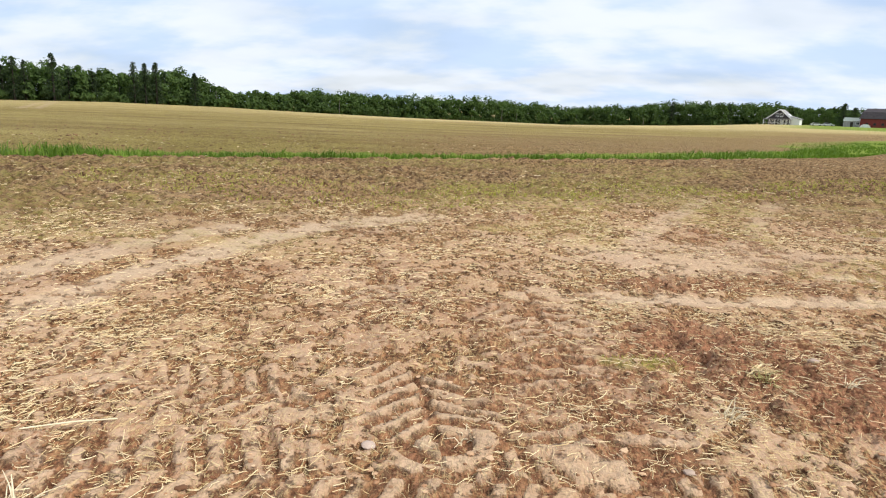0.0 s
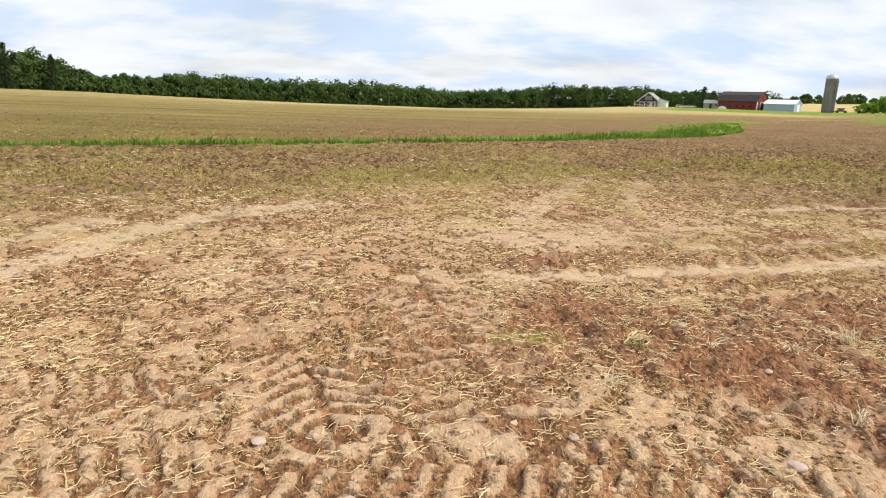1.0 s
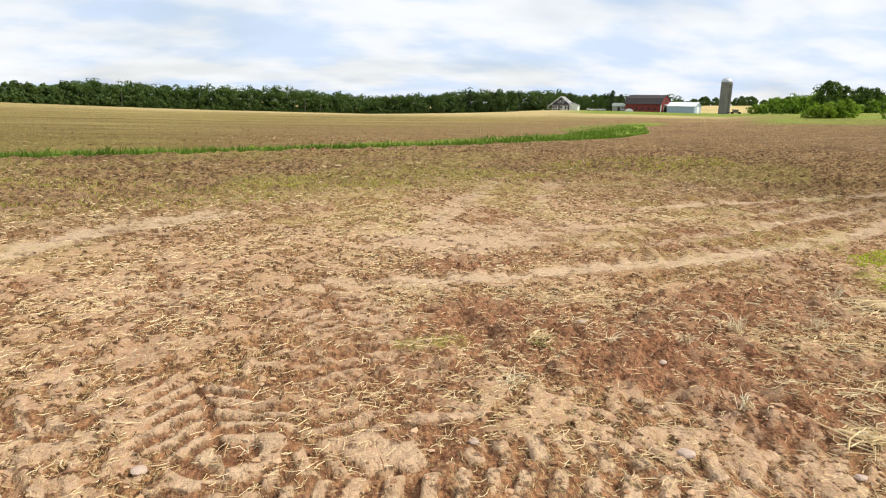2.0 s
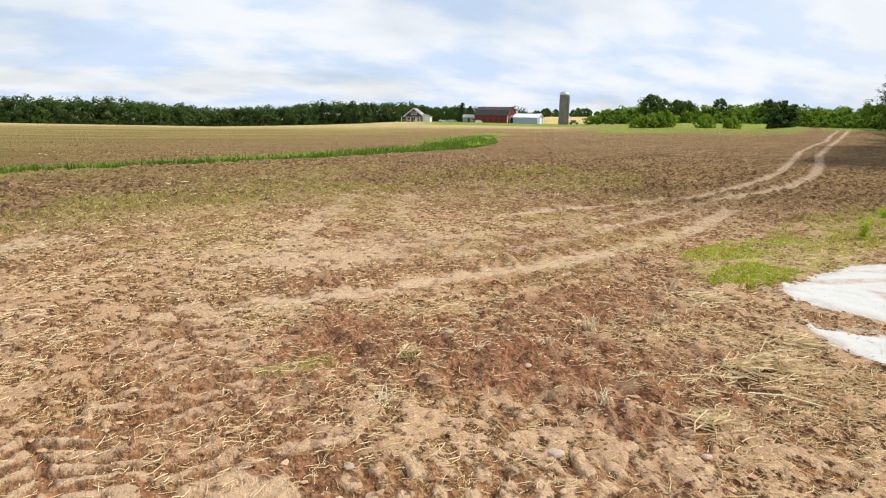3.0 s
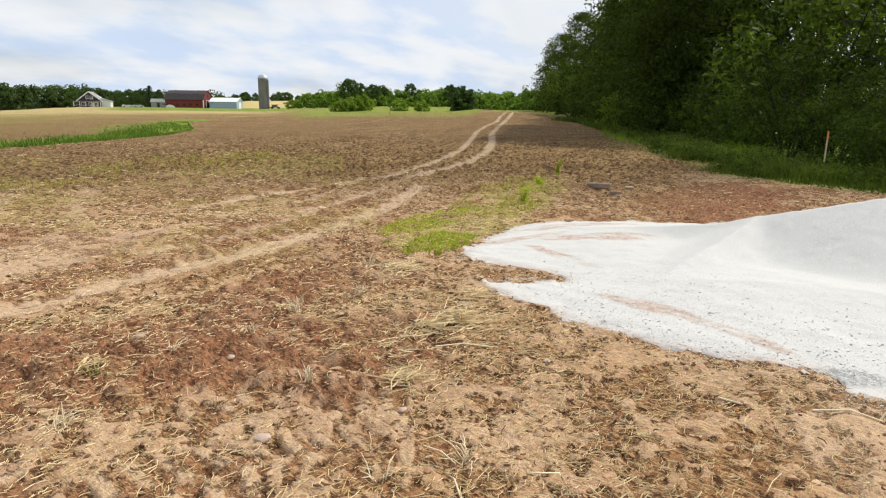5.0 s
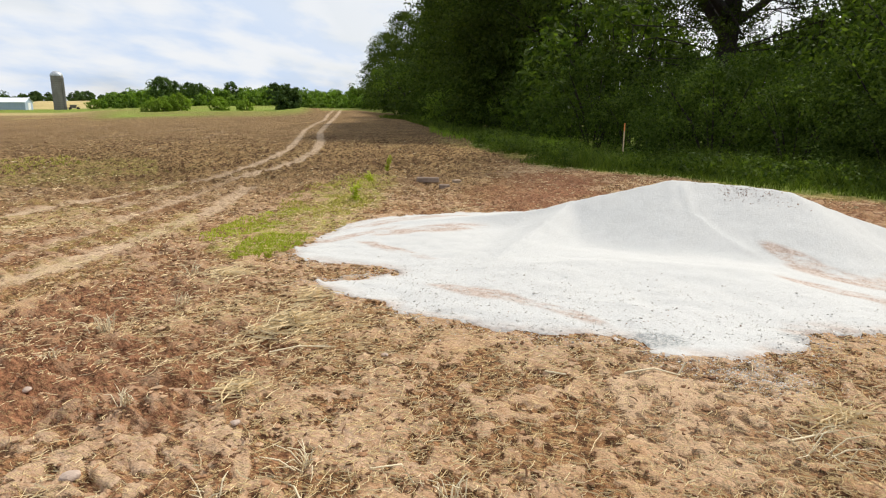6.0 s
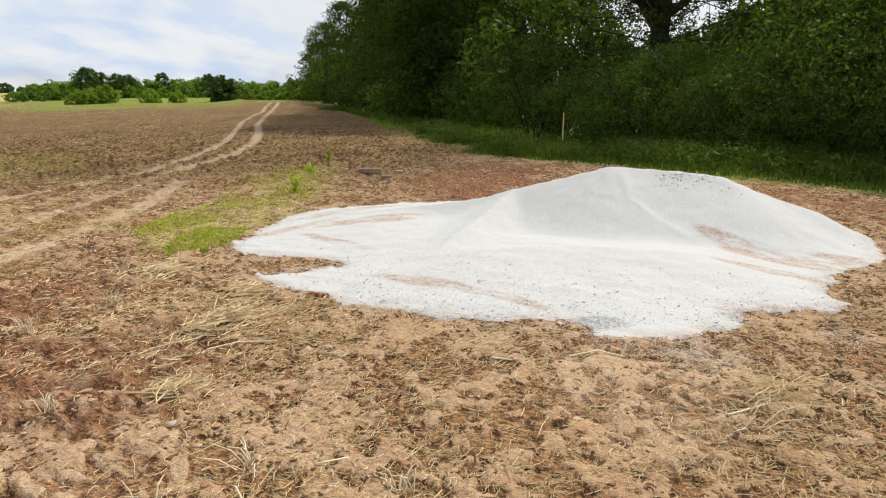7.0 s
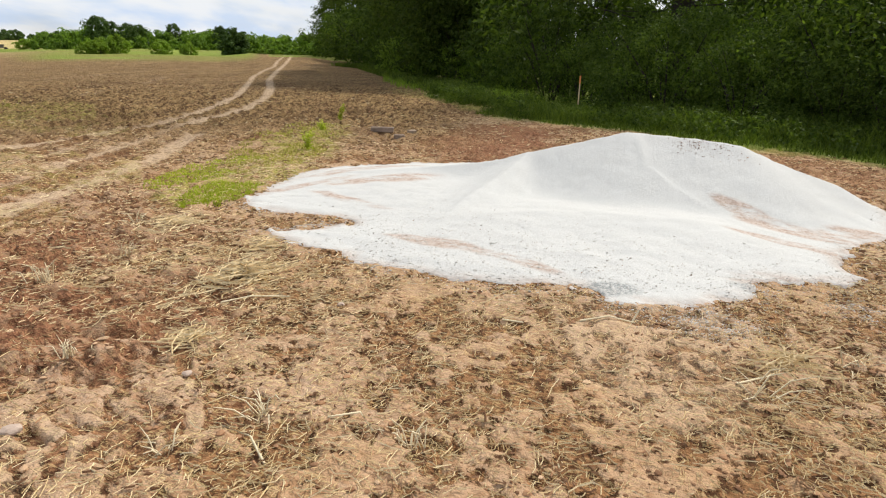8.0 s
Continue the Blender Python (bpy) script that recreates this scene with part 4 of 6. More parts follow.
scatter_lumps("dark_crumbs", 120, 0, 0, 0.003, 0.006, 218, MULCH, "dark soil crumbs lying on the gravel apron", "soil", cluster(5.1, 1.3, 0.5, 0.9), 0.2)


# ---- foliage ----
def leaves(points, size, rng, up=0.25, aspect=0.6, out=None, loose=0.42):
    """Folded leaf quads round the points, facing mostly outwards from their clump."""
    n = len(points)
    d = rng.normal(size=(n, 3)) * (1.0 if out is None else loose)
    d[:, 2] += up
    if out is not None:
        d += out
    d /= np.linalg.norm(d, axis=1, keepdims=True)
    u = np.cross(d, rng.normal(size=(n, 3)))
    u /= np.linalg.norm(u, axis=1, keepdims=True)
    w = np.cross(d, u)
    L = (size * rng.uniform(0.6, 1.35, n))[:, None]
    W = L * aspect
    v = np.stack([points - u * L * 0.5, points + w * W * 0.5 + d * W * 0.15, points + u * L * 0.5, points - w * W * 0.5 + d * W * 0.15], 1)
    return v.reshape(-1, 3), np.arange(4 * n).reshape(-1, 4)


def clump_points(centres, radii, per, rng):
    """Points in a shell round each clump's centre."""
    n = len(centres)
    d = rng.normal(size=(n, per, 3))
    d /= np.linalg.norm(d, axis=2, keepdims=True)
    r = rng.uniform(0.35, 1.0, (n, per, 1)) ** 0.6
    p = centres[:, None] + d * r * np.asarray(radii)[:, None, None] * np.array([1.0, 1.0, 0.75])
    return p.reshape(-1, 3), d.reshape(-1, 3)


def crown_clumps(n, height, base, radius, rng, belly=0.45):
    """Clump centres filling an uneven crown, most of them near its skin."""
    t = rng.random(n) ** 0.85
    z = base + (height - base) * t
    prof = np.where(t < belly, 0.72 + 0.28 * np.sin(t / belly * math.pi / 2), np.cos((t - belly) / (1 - belly) * math.pi / 2) ** 0.62 + 0.05)
    a = rng.uniform(0, 2 * math.pi, n)
    lobes = 1 + 0.22 * np.sin(3 * a + rng.uniform(0, 6)) * np.sin(4 * t + 1) + 0.15 * np.sin(5 * a + 7 * t)
    r = radius * prof * lobes * np.sqrt(rng.uniform(0.25, 1.0, n))
    return np.stack([r * np.cos(a), r * np.sin(a), z], -1)


def limb_paths(height, radius, thick, count, rng, fork=0.3):
    lean = rng.normal(0, 0.03 * height, 2)
    trunk = [(lean[0] * t * t, lean[1] * t * t, height * 0.86 * t - 0.15 * (t == 0), thick * (1.25 - 1.1 * t) * (1.25 if t == 0 else 1)) for t in np.linspace(0, 1, 7)]
    out = []
    for k in range(count):
        t = fork + (0.9 - fork) * k / count
        a = 2.4 * k + rng.uniform(-0.4, 0.4)
        x0, y0, z0 = lean[0] * t * t, lean[1] * t * t, height * 0.86 * t
        l = radius * (1.15 - 0.5 * t) * rng.uniform(0.75, 1.05)
        path = []
        for u in np.linspace(0, 1, 5):
            path.append((x0 + math.cos(a + 0.3 * u) * l * u, y0 + math.sin(a + 0.3 * u) * l * u, z0 + l * 0.75 * u * (1 - 0.25 * u) + rng.normal(0, 0.04 * l) * (0 < u < 1), thick * (0.42 - 0.36 * u) * (1.1 - 0.6 * t)))
        out.append(path)
    return trunk, out


def tree(seed, height, radius, thick, leaf, leaf_n, mat, label, base=0.12, limbs=7, clump=0.75, per=70, name="tree", category="tree", where=None):
    rng = np.random.default_rng(seed)
    ob = thing(name, where or Matrix(), label, category)
    trunk, arms = limb_paths(height, radius, thick, limbs, rng)
    part("trunk", tube_mesh("trunk", [trunk], 9), BARK, ob)
    for path in arms:
        part("limb", tube_mesh("limb", [path], 6), BARK, ob)
    n = leaf_n // per
    c = crown_clumps(n, height, height * base, radius, rng)
    pts, out = clump_points(c, clump * rng.uniform(0.6, 1.3, n), per, rng)
    v, f = leaves(pts, np.full(len(pts), leaf), rng, out=out)
    part("crown", array_mesh("crown", v, f), mat, ob)
    return ob


def conifer(seed, height, radius, label, mat, where, name="spruce_tree", thin=0.0, bare=0.1):
    """Whorls of drooping needled boughs."""
    rng = np.random.default_rng(seed)
    ob = thing(name, where, label, "conifer")
    part("trunk", tube_mesh("trunk", [[(0, 0, -0.3, 0.028 * height), (0, 0, height * 0.5, 0.016 * height), (0.05, 0, height, 0.02)]], 7), BARK, ob)
    pts = []
    levels = int(height * 1.6)
    for k in range(levels):
        t = bare + (1 - bare) * k / levels
        l = 1.45 * radius * (1 - t) ** 0.62 * rng.uniform(0.75, 1.15) + 0.15
        for a in rng.uniform(0, 2 * math.pi, 7):
            if rng.random() < thin:
                continue
            for u in np.linspace(0.15, 1, 9):
                pts.append((math.cos(a) * l * u, math.sin(a) * l * u, height * t - 0.25 * l * u * u + rng.normal(0, 0.08)))
    pts = np.repeat(np.array(pts), 3, 0)
    pts = pts + rng.normal(0, 0.12, pts.shape)
    v, f = leaves(pts, np.full(len(pts), 0.45), rng, 0.6, 0.4)
    part("crown", array_mesh("crown", v, f), mat, ob)
    return ob


def place(x, y, turn, s=1.0, sz=None, dz=-0.05):
    return Matrix.Translation((x, y, land_z(x, y) + dz)) @ Matrix.Rotation(turn, 4, "Z") @ Matrix.Diagonal((s, s, sz or s, 1))


rnd = random.Random(5)

# the tall row along the field's right edge
ROW = [(119, 68.5, 11.5), (112, 62.5, 14.5), (104, 55.5, 16.0), (96, 50, 16.2), (86, 41.5, 15.2), (79, 36.5, 14.6), (71, 31.5, 15.5), (65, 27, 16.0), (57, 24.5, 16.0), (51, 20.0, 16.5), (49.8, 17.9, 17.3), (44.8, 14.8, 16.4), (40.3, 11.6, 15.5), (36.9, 8.4, 14.5),
       (40, 13.0, 15), (44, 11.5, 16), (32, -8.8, 13), (28, -14, 12)]
ROW.sort(key=lambda t: -math.hypot(t[0], t[1]))
FAR_ROW, NEAR_ROW = ROW[:10], ROW[10:]
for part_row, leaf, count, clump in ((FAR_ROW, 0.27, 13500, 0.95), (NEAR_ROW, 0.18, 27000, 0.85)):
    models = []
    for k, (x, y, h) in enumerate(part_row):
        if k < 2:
            models.append(tagged(tree(301 + k + int(100 * leaf), 15.0, 4.6, 0.27, leaf, count, LEAF_ROW_LIT, "tall leafy hedgerow tree with dark dense green foliage", 0.04, 8, clump, 60, where=place(x, y, 2.1 * k, h / 15)), group="hedgerow trees"))
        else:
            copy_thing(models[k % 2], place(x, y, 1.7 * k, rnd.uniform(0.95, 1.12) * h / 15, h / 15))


def old_tree(x, y):
    """A thick-trunked old tree with heavy forks and an open crown."""
    rng = np.random.default_rng(330)
    ob = thing("old_tree", place(x, y, 0.0), "old dark tree with thick forked trunk and open crown", "tree")
    part("trunk", tube_mesh("trunk", [[(0, 0, -0.3, 0.55), (0.0, 0.05, 0.8, 0.38), (0.05, 0, 2.2, 0.31), (0.1, 0.0, 3.6, 0.30), (0.1, -0.1, 5.5, 0.26), (0.2, -0.2, 8.0, 0.19), (0.3, -0.2, 11.5, 0.08)]], 12), BARK, ob)
    forks = [[(0, 0.1, 3.9, 0.20), (-0.2, 0.7, 4.8, 0.16), (-0.3, 1.5, 5.8, 0.13), (-0.4, 2.4, 7.0, 0.10), (-0.4, 3.6, 8.6, 0.06)],
             [(0.1, -0.1, 4.2, 0.15), (0.1, -1.1, 5.0, 0.11), (0.2, -2.3, 5.6, 0.08), (0.1, -3.6, 6.3, 0.06)],
             [(0, 0, 4.4, 0.2), (-0.8, 0.5, 5.0, 0.16), (-1.8, 0.9, 5.4, 0.11), (-3.0, 1.3, 5.3, 0.04)],
             [(0.1, 0, 5.2, 0.2), (0.3, 1.0, 6.6, 0.14), (0.2, 2.2, 7.4, 0.05)], [(0.1, 0, 5.0, 0.18), (-0.4, -1.2, 6.4, 0.12), (-0.5, -2.6, 7.8, 0.05)]]
    tips = []
    for path in forks:
        ob_l = part("limb", tube_mesh("limb", [path], 8), BARK, ob)
        twigs = []
        for p in path[1:]:
            for q in range(5):
                d = rng.normal(size=3) * np.array([0.8, 1.0, 0.7])
                d /= np.linalg.norm(d)
                l = rng.uniform(0.8, 1.9)
                a = np.array(p[:3])
                m1, e = a + d * l * 0.5 + [0, 0, 0.1], a + d * l + [0, 0, -0.25 * l]
                twigs.append([(*a, 0.035), (*m1, 0.022), (*e, 0.006)])
                tips += [m1, e, (m1 + e) / 2, e + rng.normal(0, 0.3, 3)]
        for bough in twigs:
            part("twig", tube_mesh("twig", [bough], 4), BARK, ob_l)
    boughs = crown_clumps(150, 12.0, 3.2, 5.2, rng, 0.35)
    for k in range(0, 150, 3):
        e = boughs[k]
        a = np.array([0.1, 0.0, max(3.4, e[2] - 1.2)])
        m1 = a + (e - a) * 0.55 + rng.normal(0, 0.25, 3)
        part("twig", tube_mesh("twig", [[(*a, 0.030), (*m1, 0.020), (*e, 0.006)], [(*m1, 0.02), (*(m1 + rng.normal(0, 0.7, 3)), 0.005)], [(*((a + m1) / 2), 0.02), (*(m1 + rng.normal(0, 0.9, 3)), 0.005)]], 4), BARK, ob)
    spread = np.stack([rng.uniform(-2.5, 2.5, 260), rng.uniform(-6.0, 3.4, 260), rng.uniform(3.4, 9.0, 260)], -1)
    c = np.concatenate([np.array(tips)[::2], spread, boughs + rng.normal(0, 0.2, boughs.shape), crown_clumps(120, 13.0, 6.2, 3.9, rng)])
    pts, out = clump_points(c, rng.uniform(0.3, 0.62, len(c)), 56, rng)
    v, f = leaves(pts, np.full(len(pts), 0.095), rng, out=out)
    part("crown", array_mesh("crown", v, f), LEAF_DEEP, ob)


old_tree(24.2, 0.6)


def shrub(seed, height, radius, leaf, n_leaf, mat, label, where, name="shrub", base=0.12):
    rng = np.random.default_rng(seed)
    ob = thing(name, where, label, "shrub")
    stems = []
    for k in range(7):
        a = 2 * math.pi * k / 7 + rng.uniform(-0.3, 0.3)
        stems.append([(0.1 * math.cos(a), 0.1 * math.sin(a), -0.1, 0.035), (0.3 * radius * math.cos(a), 0.3 * radius * math.sin(a), height * 0.45, 0.022), (0.7 * radius * math.cos(a), 0.7 * radius * math.sin(a), height * 0.88, 0.006)])
    for path in stems:
        part("stem", tube_mesh("stem", [path], 5), BARK, ob)
    n = n_leaf // 40
    c = crown_clumps(n, height, base * height, radius, rng, 0.4)
    sprays = rng.random(n) < 0.2
    c[sprays] *= 1.13
    pts, out = clump_points(c, 0.26 * radius / 1.6 * rng.uniform(0.6, 1.4, n), 40, rng)
    v, f = leaves(pts, np.full(len(pts), leaf), rng, 0.4, 0.5, out)
    part("foliage", array_mesh("foliage", v, f), mat, ob)
    return ob


NEAR_SHRUBS = [(17.6, -1.2, 0.95), (17.3, -3.4, 1.3), (16.4, -5.6, 1.7), (19.0, 0.6, 0.85), (21.0, 1.6, 0.85), (18.6, -4.8, 1.6), (18.0, -7.6, 2.0), (15.2, -7.4, 1.6), (20.0, -2.4, 1.1), (20.8, -0.2, 0.95),
               (23.0, 3.3, 0.95), (25.0, 5.0, 1.1), (14.2, -9.2, 1.5), (22.5, -5.0, 1.6), (22.8, -1.9, 1.1), (23.3, 1.6, 1.0), (14.9, -3.7, 0.8), (14.2, -5.2, 0.95), (15.9, -2.9, 0.75)]
FAR_SHRUBS = [(30.6, 7.4, 1.3), (35.0, 10.2, 1.3), (38.7, 12.9, 1.4), (43.1, 15.6, 1.5), (47.6, 18.6, 1.6), (52.5, 21.9, 1.6), (57.5, 25.9, 1.7), (62.5, 29.7, 1.8), (68.6, 34.3, 1.8), (73, 38.5, 1.9), (83, 46, 2.0), (26.5, 2.9, 1.2), (28.5, 4.8, 1.9), (28.5, 0.2, 1.2), (26.5, -3.4, 1.5), (25, -7.5, 2.2), (30.0, -4.6, 1.9), (31.5, -2.4, 1.5)]
for shrub_row, leaf, count in ((NEAR_SHRUBS, 0.075, 11000), (FAR_SHRUBS, 0.13, 5200)):
    bushes = []
    for k, (x, y, s) in enumerate(shrub_row):
        if k < 2:
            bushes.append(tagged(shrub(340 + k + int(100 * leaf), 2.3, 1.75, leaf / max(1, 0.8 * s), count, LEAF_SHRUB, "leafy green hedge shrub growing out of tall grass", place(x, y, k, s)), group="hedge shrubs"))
        else:
            copy_thing(bushes[k % 2], place(x, y, 1.3 * k, s * rnd.uniform(0.95, 1.1), s))


for k, (bb, r, sc) in enumerate(((70.3, 42.0, 0.95), (73.4, 38.5, 1.15), (72.0, 40.5, 0.9), (66.2, 49.0, 1.2))):
    p = at(bb, r)
    tagged(shrub(360 + k, 2.3, 1.75, 0.10, 5200, LEAF_FRESH, "light green young shrub before the dark hedge", place(p.x, p.y, k, sc)), group="young shrubs")


# ---- grass ----
def blades(name, x, y, height, width, seed, mat, label, category="grass", kind="stuff", lean=0.35):
    """Each blade a bent pair of quads."""
    rng = np.random.default_rng(seed)
    n = len(x)
    a = rng.uniform(0, 2 * math.pi, n)
    h = height * rng.uniform(0.55, 1.25, n)
    w = width * rng.uniform(0.7, 1.3, n)
    l = lean * h * rng.uniform(0.2, 1.5, n)
    b = rng.uniform(0, 2 * math.pi, n)
    z = ground_z(x, y) - 0.02
    v = np.zeros((n, 6, 3))
    for k, (t, ww) in enumerate(((0, 1.0), (0.55, 0.8), (1.0, 0.12))):
        ox, oy = x + np.cos(b) * l * t * t, y + np.sin(b) * l * t * t
        for e, s in ((0, -0.5), (1, 0.5)):
            v[:, 2 * k + e] = np.stack([ox + np.cos(a) * w * ww * s, oy + np.sin(a) * w * ww * s, z + h * t * (1 - 0.15 * t)], -1)
    f = np.array([[0, 1, 3, 2], [2, 3, 5, 4]])
    F = (f[None] + 6 * np.arange(n)[:, None, None]).reshape(-1, 4)
    return tagged(part(name, array_mesh(name, v.reshape(-1, 3), F), mat), label, category, kind=kind)


rng = np.random.default_rng(400)
# along the ditch
u = rng.uniform(-26, 19, 19000)
keep = np.interp(u, DITCH_X, DITCH_Y) > 4
u = u[keep]
up = u.clip(0, 20)
dy = ((0.75 + 0.06 * up) + (0.42 + 0.04 * up) * rng.normal(0, 1, len(u))).clip(-0.15, 1.9 + 0.12 * up)
yy = np.interp(u, DITCH_X, DITCH_Y) + dy
tall = 0.12 + 0.26 * fbm(u * 0.6, dy * 0.8, 120, 3) + 0.3 * smooth(-10, -13, u) * smooth(0.4, 0.6, fbm(u * 1.2, u * 0, 121, 2))
blades("ditch_grass", u, yy, tall, 0.035, 401, GRASS, "fresh green grass growing along the shallow field ditch")
# the green tongue where the ditch widens
n = 5000
t = 0.8 * rng.random(n)
gx, gy = 17 + 20 * t + rng.normal(0, 1, n) * (0.6 + 1.4 * np.sin(math.pi * t)), 34.5 + 28 * t + rng.normal(0, 1, n) * 1.6
keep = gy > np.interp(gx, DITCH_X, DITCH_Y)
blades("ditch_grass", gx[keep], gy[keep], 0.07 + 0.10 * rng.random(keep.sum()), 0.06, 402, GRASS, "fresh green grass growing along the shallow field ditch")
# tall grass at the hedge's foot
HX = [(-8, 11.2), (-3, 12.1), (-2, 13.0), (-0.6, 13.5), (1, 14.8), (2.6, 15.8), (4.5, 16.2), (6.0, 18.2), (7.5, 20.4), (9.3, 23.6), (12, 29.5), (20, 42), (30, 57)]
n = 42000
gy = -8 + 20 * rng.random(n) ** 1.1
gx = np.interp(gy, [p[0] for p in HX], [p[1] for p in HX]) + rng.random(n) ** 0.8 * 4.6 + 0.8 * (fbm(gy * 0.9, gy * 0, 130, 3) - 0.5)
hh = 0.07 + 0.48 * smooth(0.3, 0.7, fbm(gx * 1.1, gy * 1.1, 131, 3)) * smooth(0.0, 1.8, gx - np.interp(gy, [p[0] for p in HX], [p[1] for p in HX])) + 0.1
keep = (gy < 3.2) | (fbm(gx * 0.8, gy * 0.8, 134, 3) + 0.06 * (gx - np.interp(gy, [p[0] for p in HX], [p[1] for p in HX])) > 0.56)
gx, gy, hh = gx[keep], gy[keep], hh[keep]
blades("verge_grass", gx, gy, hh, 0.016, 403, VERGE, "tall uncut green grass at the foot of the hedge", lean=0.6)
n = 9000
gy = 11 + 22 * rng.random(n)
gx = np.interp(gy, [p[0] for p in HX], [p[1] for p in HX]) + rng.random(n) * 5.5
blades("verge_grass", gx, gy, 0.3 + 0.35 * fbm(gx * 0.5, gy * 0.5, 133, 3), 0.05, 404, VERGE, "tall uncut green grass at the foot of the hedge", lean=0.45)


n = 1300
blades("verge_grass", 16.9 + rng.normal(0, 0.35, n), 2.75 + rng.normal(0, 0.5, n), np.full(n, 0.42), 0.014, 405, VERGE, "tall uncut green grass at the foot of the hedge", lean=0.5)
# strip of sunlit grass, the sunlight put in as a lighter leaf colour
n = 7000
bb, rr = np.radians(rng.uniform(64.5, 77.5, n)), rng.uniform(20, 47, n)
keep = rr > np.interp(np.degrees(bb), [64, 66, 70, 73, 77], [40, 31, 26, 22, 20]) + 5 * rng.random(n)
blades("verge_grass", rr[keep] * np.sin(bb[keep]), rr[keep] * np.cos(bb[keep]), np.full(keep.sum(), 0.3), 0.035, 406, LEAF_FRESH, "bright green grass strip before the young shrubs", lean=0.5)
# broad-leaved weeds among the verge grass
n = 1500
gy = -7 + 17 * rng.random(n)
gx = np.interp(gy, [p[0] for p in HX], [p[1] for p in HX]) + 0.3 + 4.0 * rng.random(n) ** 1.2
keep = fbm(gx * 0.9, gy * 0.9, 140, 3) > 0.48
gx, gy = gx[keep], gy[keep]
c = np.stack([gx, gy, ground_z(gx, gy) + rng.uniform(0.08, 0.5, len(gx))], -1)
pts, out = clump_points(c, rng.uniform(0.08, 0.22, len(gx)), 16, rng)
v, f = leaves(pts, np.full(len(pts), 0.075), rng, 0.6, 0.55, out)
tagged(part("verge_weeds", array_mesh("verge_weeds", v, f), LEAF_SHRUB), "leafy green weeds mixed into the verge grass", "weeds", kind="stuff")


def weed_patch(cx, cy, rx, ry, turn, n, h, seed, mat, label, w=0.012):
    rg = np.random.default_rng(seed)
    a, r = rg.uniform(0, 2 * math.pi, n), np.sqrt(rg.random(n))
    px, py = rx * r * np.cos(a), ry * r * np.sin(a)
    c, s = math.cos(radians(turn)), math.sin(radians(turn))
    x, y = cx + c * px - s * py, cy + s * px + c * py
    keep = off_heap(x, y) & (fbm(x * 1.8, y * 1.8, seed, 3) > 0.45)
    blades("weed_patch", x[keep], y[keep], np.full(keep.sum(), h), w, seed, mat, label, "weeds", lean=0.7)


weed_patch(5.9, 4.75, 0.85, 0.33, 15, 2600, 0.06, 410, WEEDS, "low bright green weeds beside the gravel heap")
weed_patch(6.9, 5.75, 1.3, 0.4, 10, 2600, 0.06, 411, WEEDS, "low bright green weeds beside the gravel heap")
weed_patch(9.6, 6.4, 3.0, 0.75, 25, 6500, 0.07, 412, GRASS_DRY, "thin yellowish weeds among straw")
weed_patch(0.96, 4.02, 0.26, 0.15, 0, 300, 0.05, 413, GRASS_DRY, "thin yellowish weeds among straw", 0.007)
weed_patch(-4.5, 11.5, 4.5, 1.6, -15, 4200, 0.07, 414, GRASS_DRY, "thin yellowish weeds among straw", 0.02)
weed_patch(2.5, 13.2, 4.0, 1.2, 15, 4200, 0.07, 415, GRASS_DRY, "thin yellowish weeds among straw", 0.02)
weed_patch(9.5, 16.6, 4.0, 1.8, 25, 4600, 0.07, 416, GRASS_DRY, "thin yellowish weeds among straw", 0.025)


# ---- far woods and meadow trees ----
def woods(name, rows, leaf, per, mat, label, seed, spread=2.5, girth=(0.20, 0.42)):
    """Crowns in a row, as one growth: rows of x, y, ground height, tree height."""
    rg = np.random.default_rng(seed)
    allp, outs = [], []
    for x, y, z, h in rows:
        m = 8 if h > 4 else 3
        h = h * rg.uniform(0.84, 1.06)
        rad = h * rg.uniform(*girth)
        c = crown_clumps(m, h, 0.02 * h, rad, rg)
        c = np.concatenate([c, [[0, 0, h * 0.93], [rad * 0.5, 0, h * 0.78]]])
        p, o = clump_points(c, np.full(len(c), rad * 0.52), per, rg)
        allp.append(p + np.array([x + rg.normal(0, 0.6), y + rg.normal(0, spread), z]))
        outs.append(o)
    p = np.concatenate(allp)
    v, f = leaves(p, np.full(len(p), leaf), rg, 0.3, 0.8, np.concatenate(outs), 0.28)
    return tagged(part(name, array_mesh(name, v, f), mat), label, "woods", kind="stuff")


TOPS = [(-46, 2.6), (-42, 2.3), (-38.9, 2.2), (-36, 2.25), (-34, 1.95), (-31.5, 1.9), (-30, 2.2), (-27, 2.3), (-25, 1.35), (-23.5, 0.95), (-22, 0.85), (-16.6, 1.22), (-9.7, 1.02), (-2.3, 1.13), (2, 0.88), (5, 0.62), (9, 0.9), (14.4, 1.3), (20, 1.4), (24, 1.15), (26, 1.15)]
TB, TE = zip(*TOPS)
rows, b = [], -50.0
rg = random.Random(8)
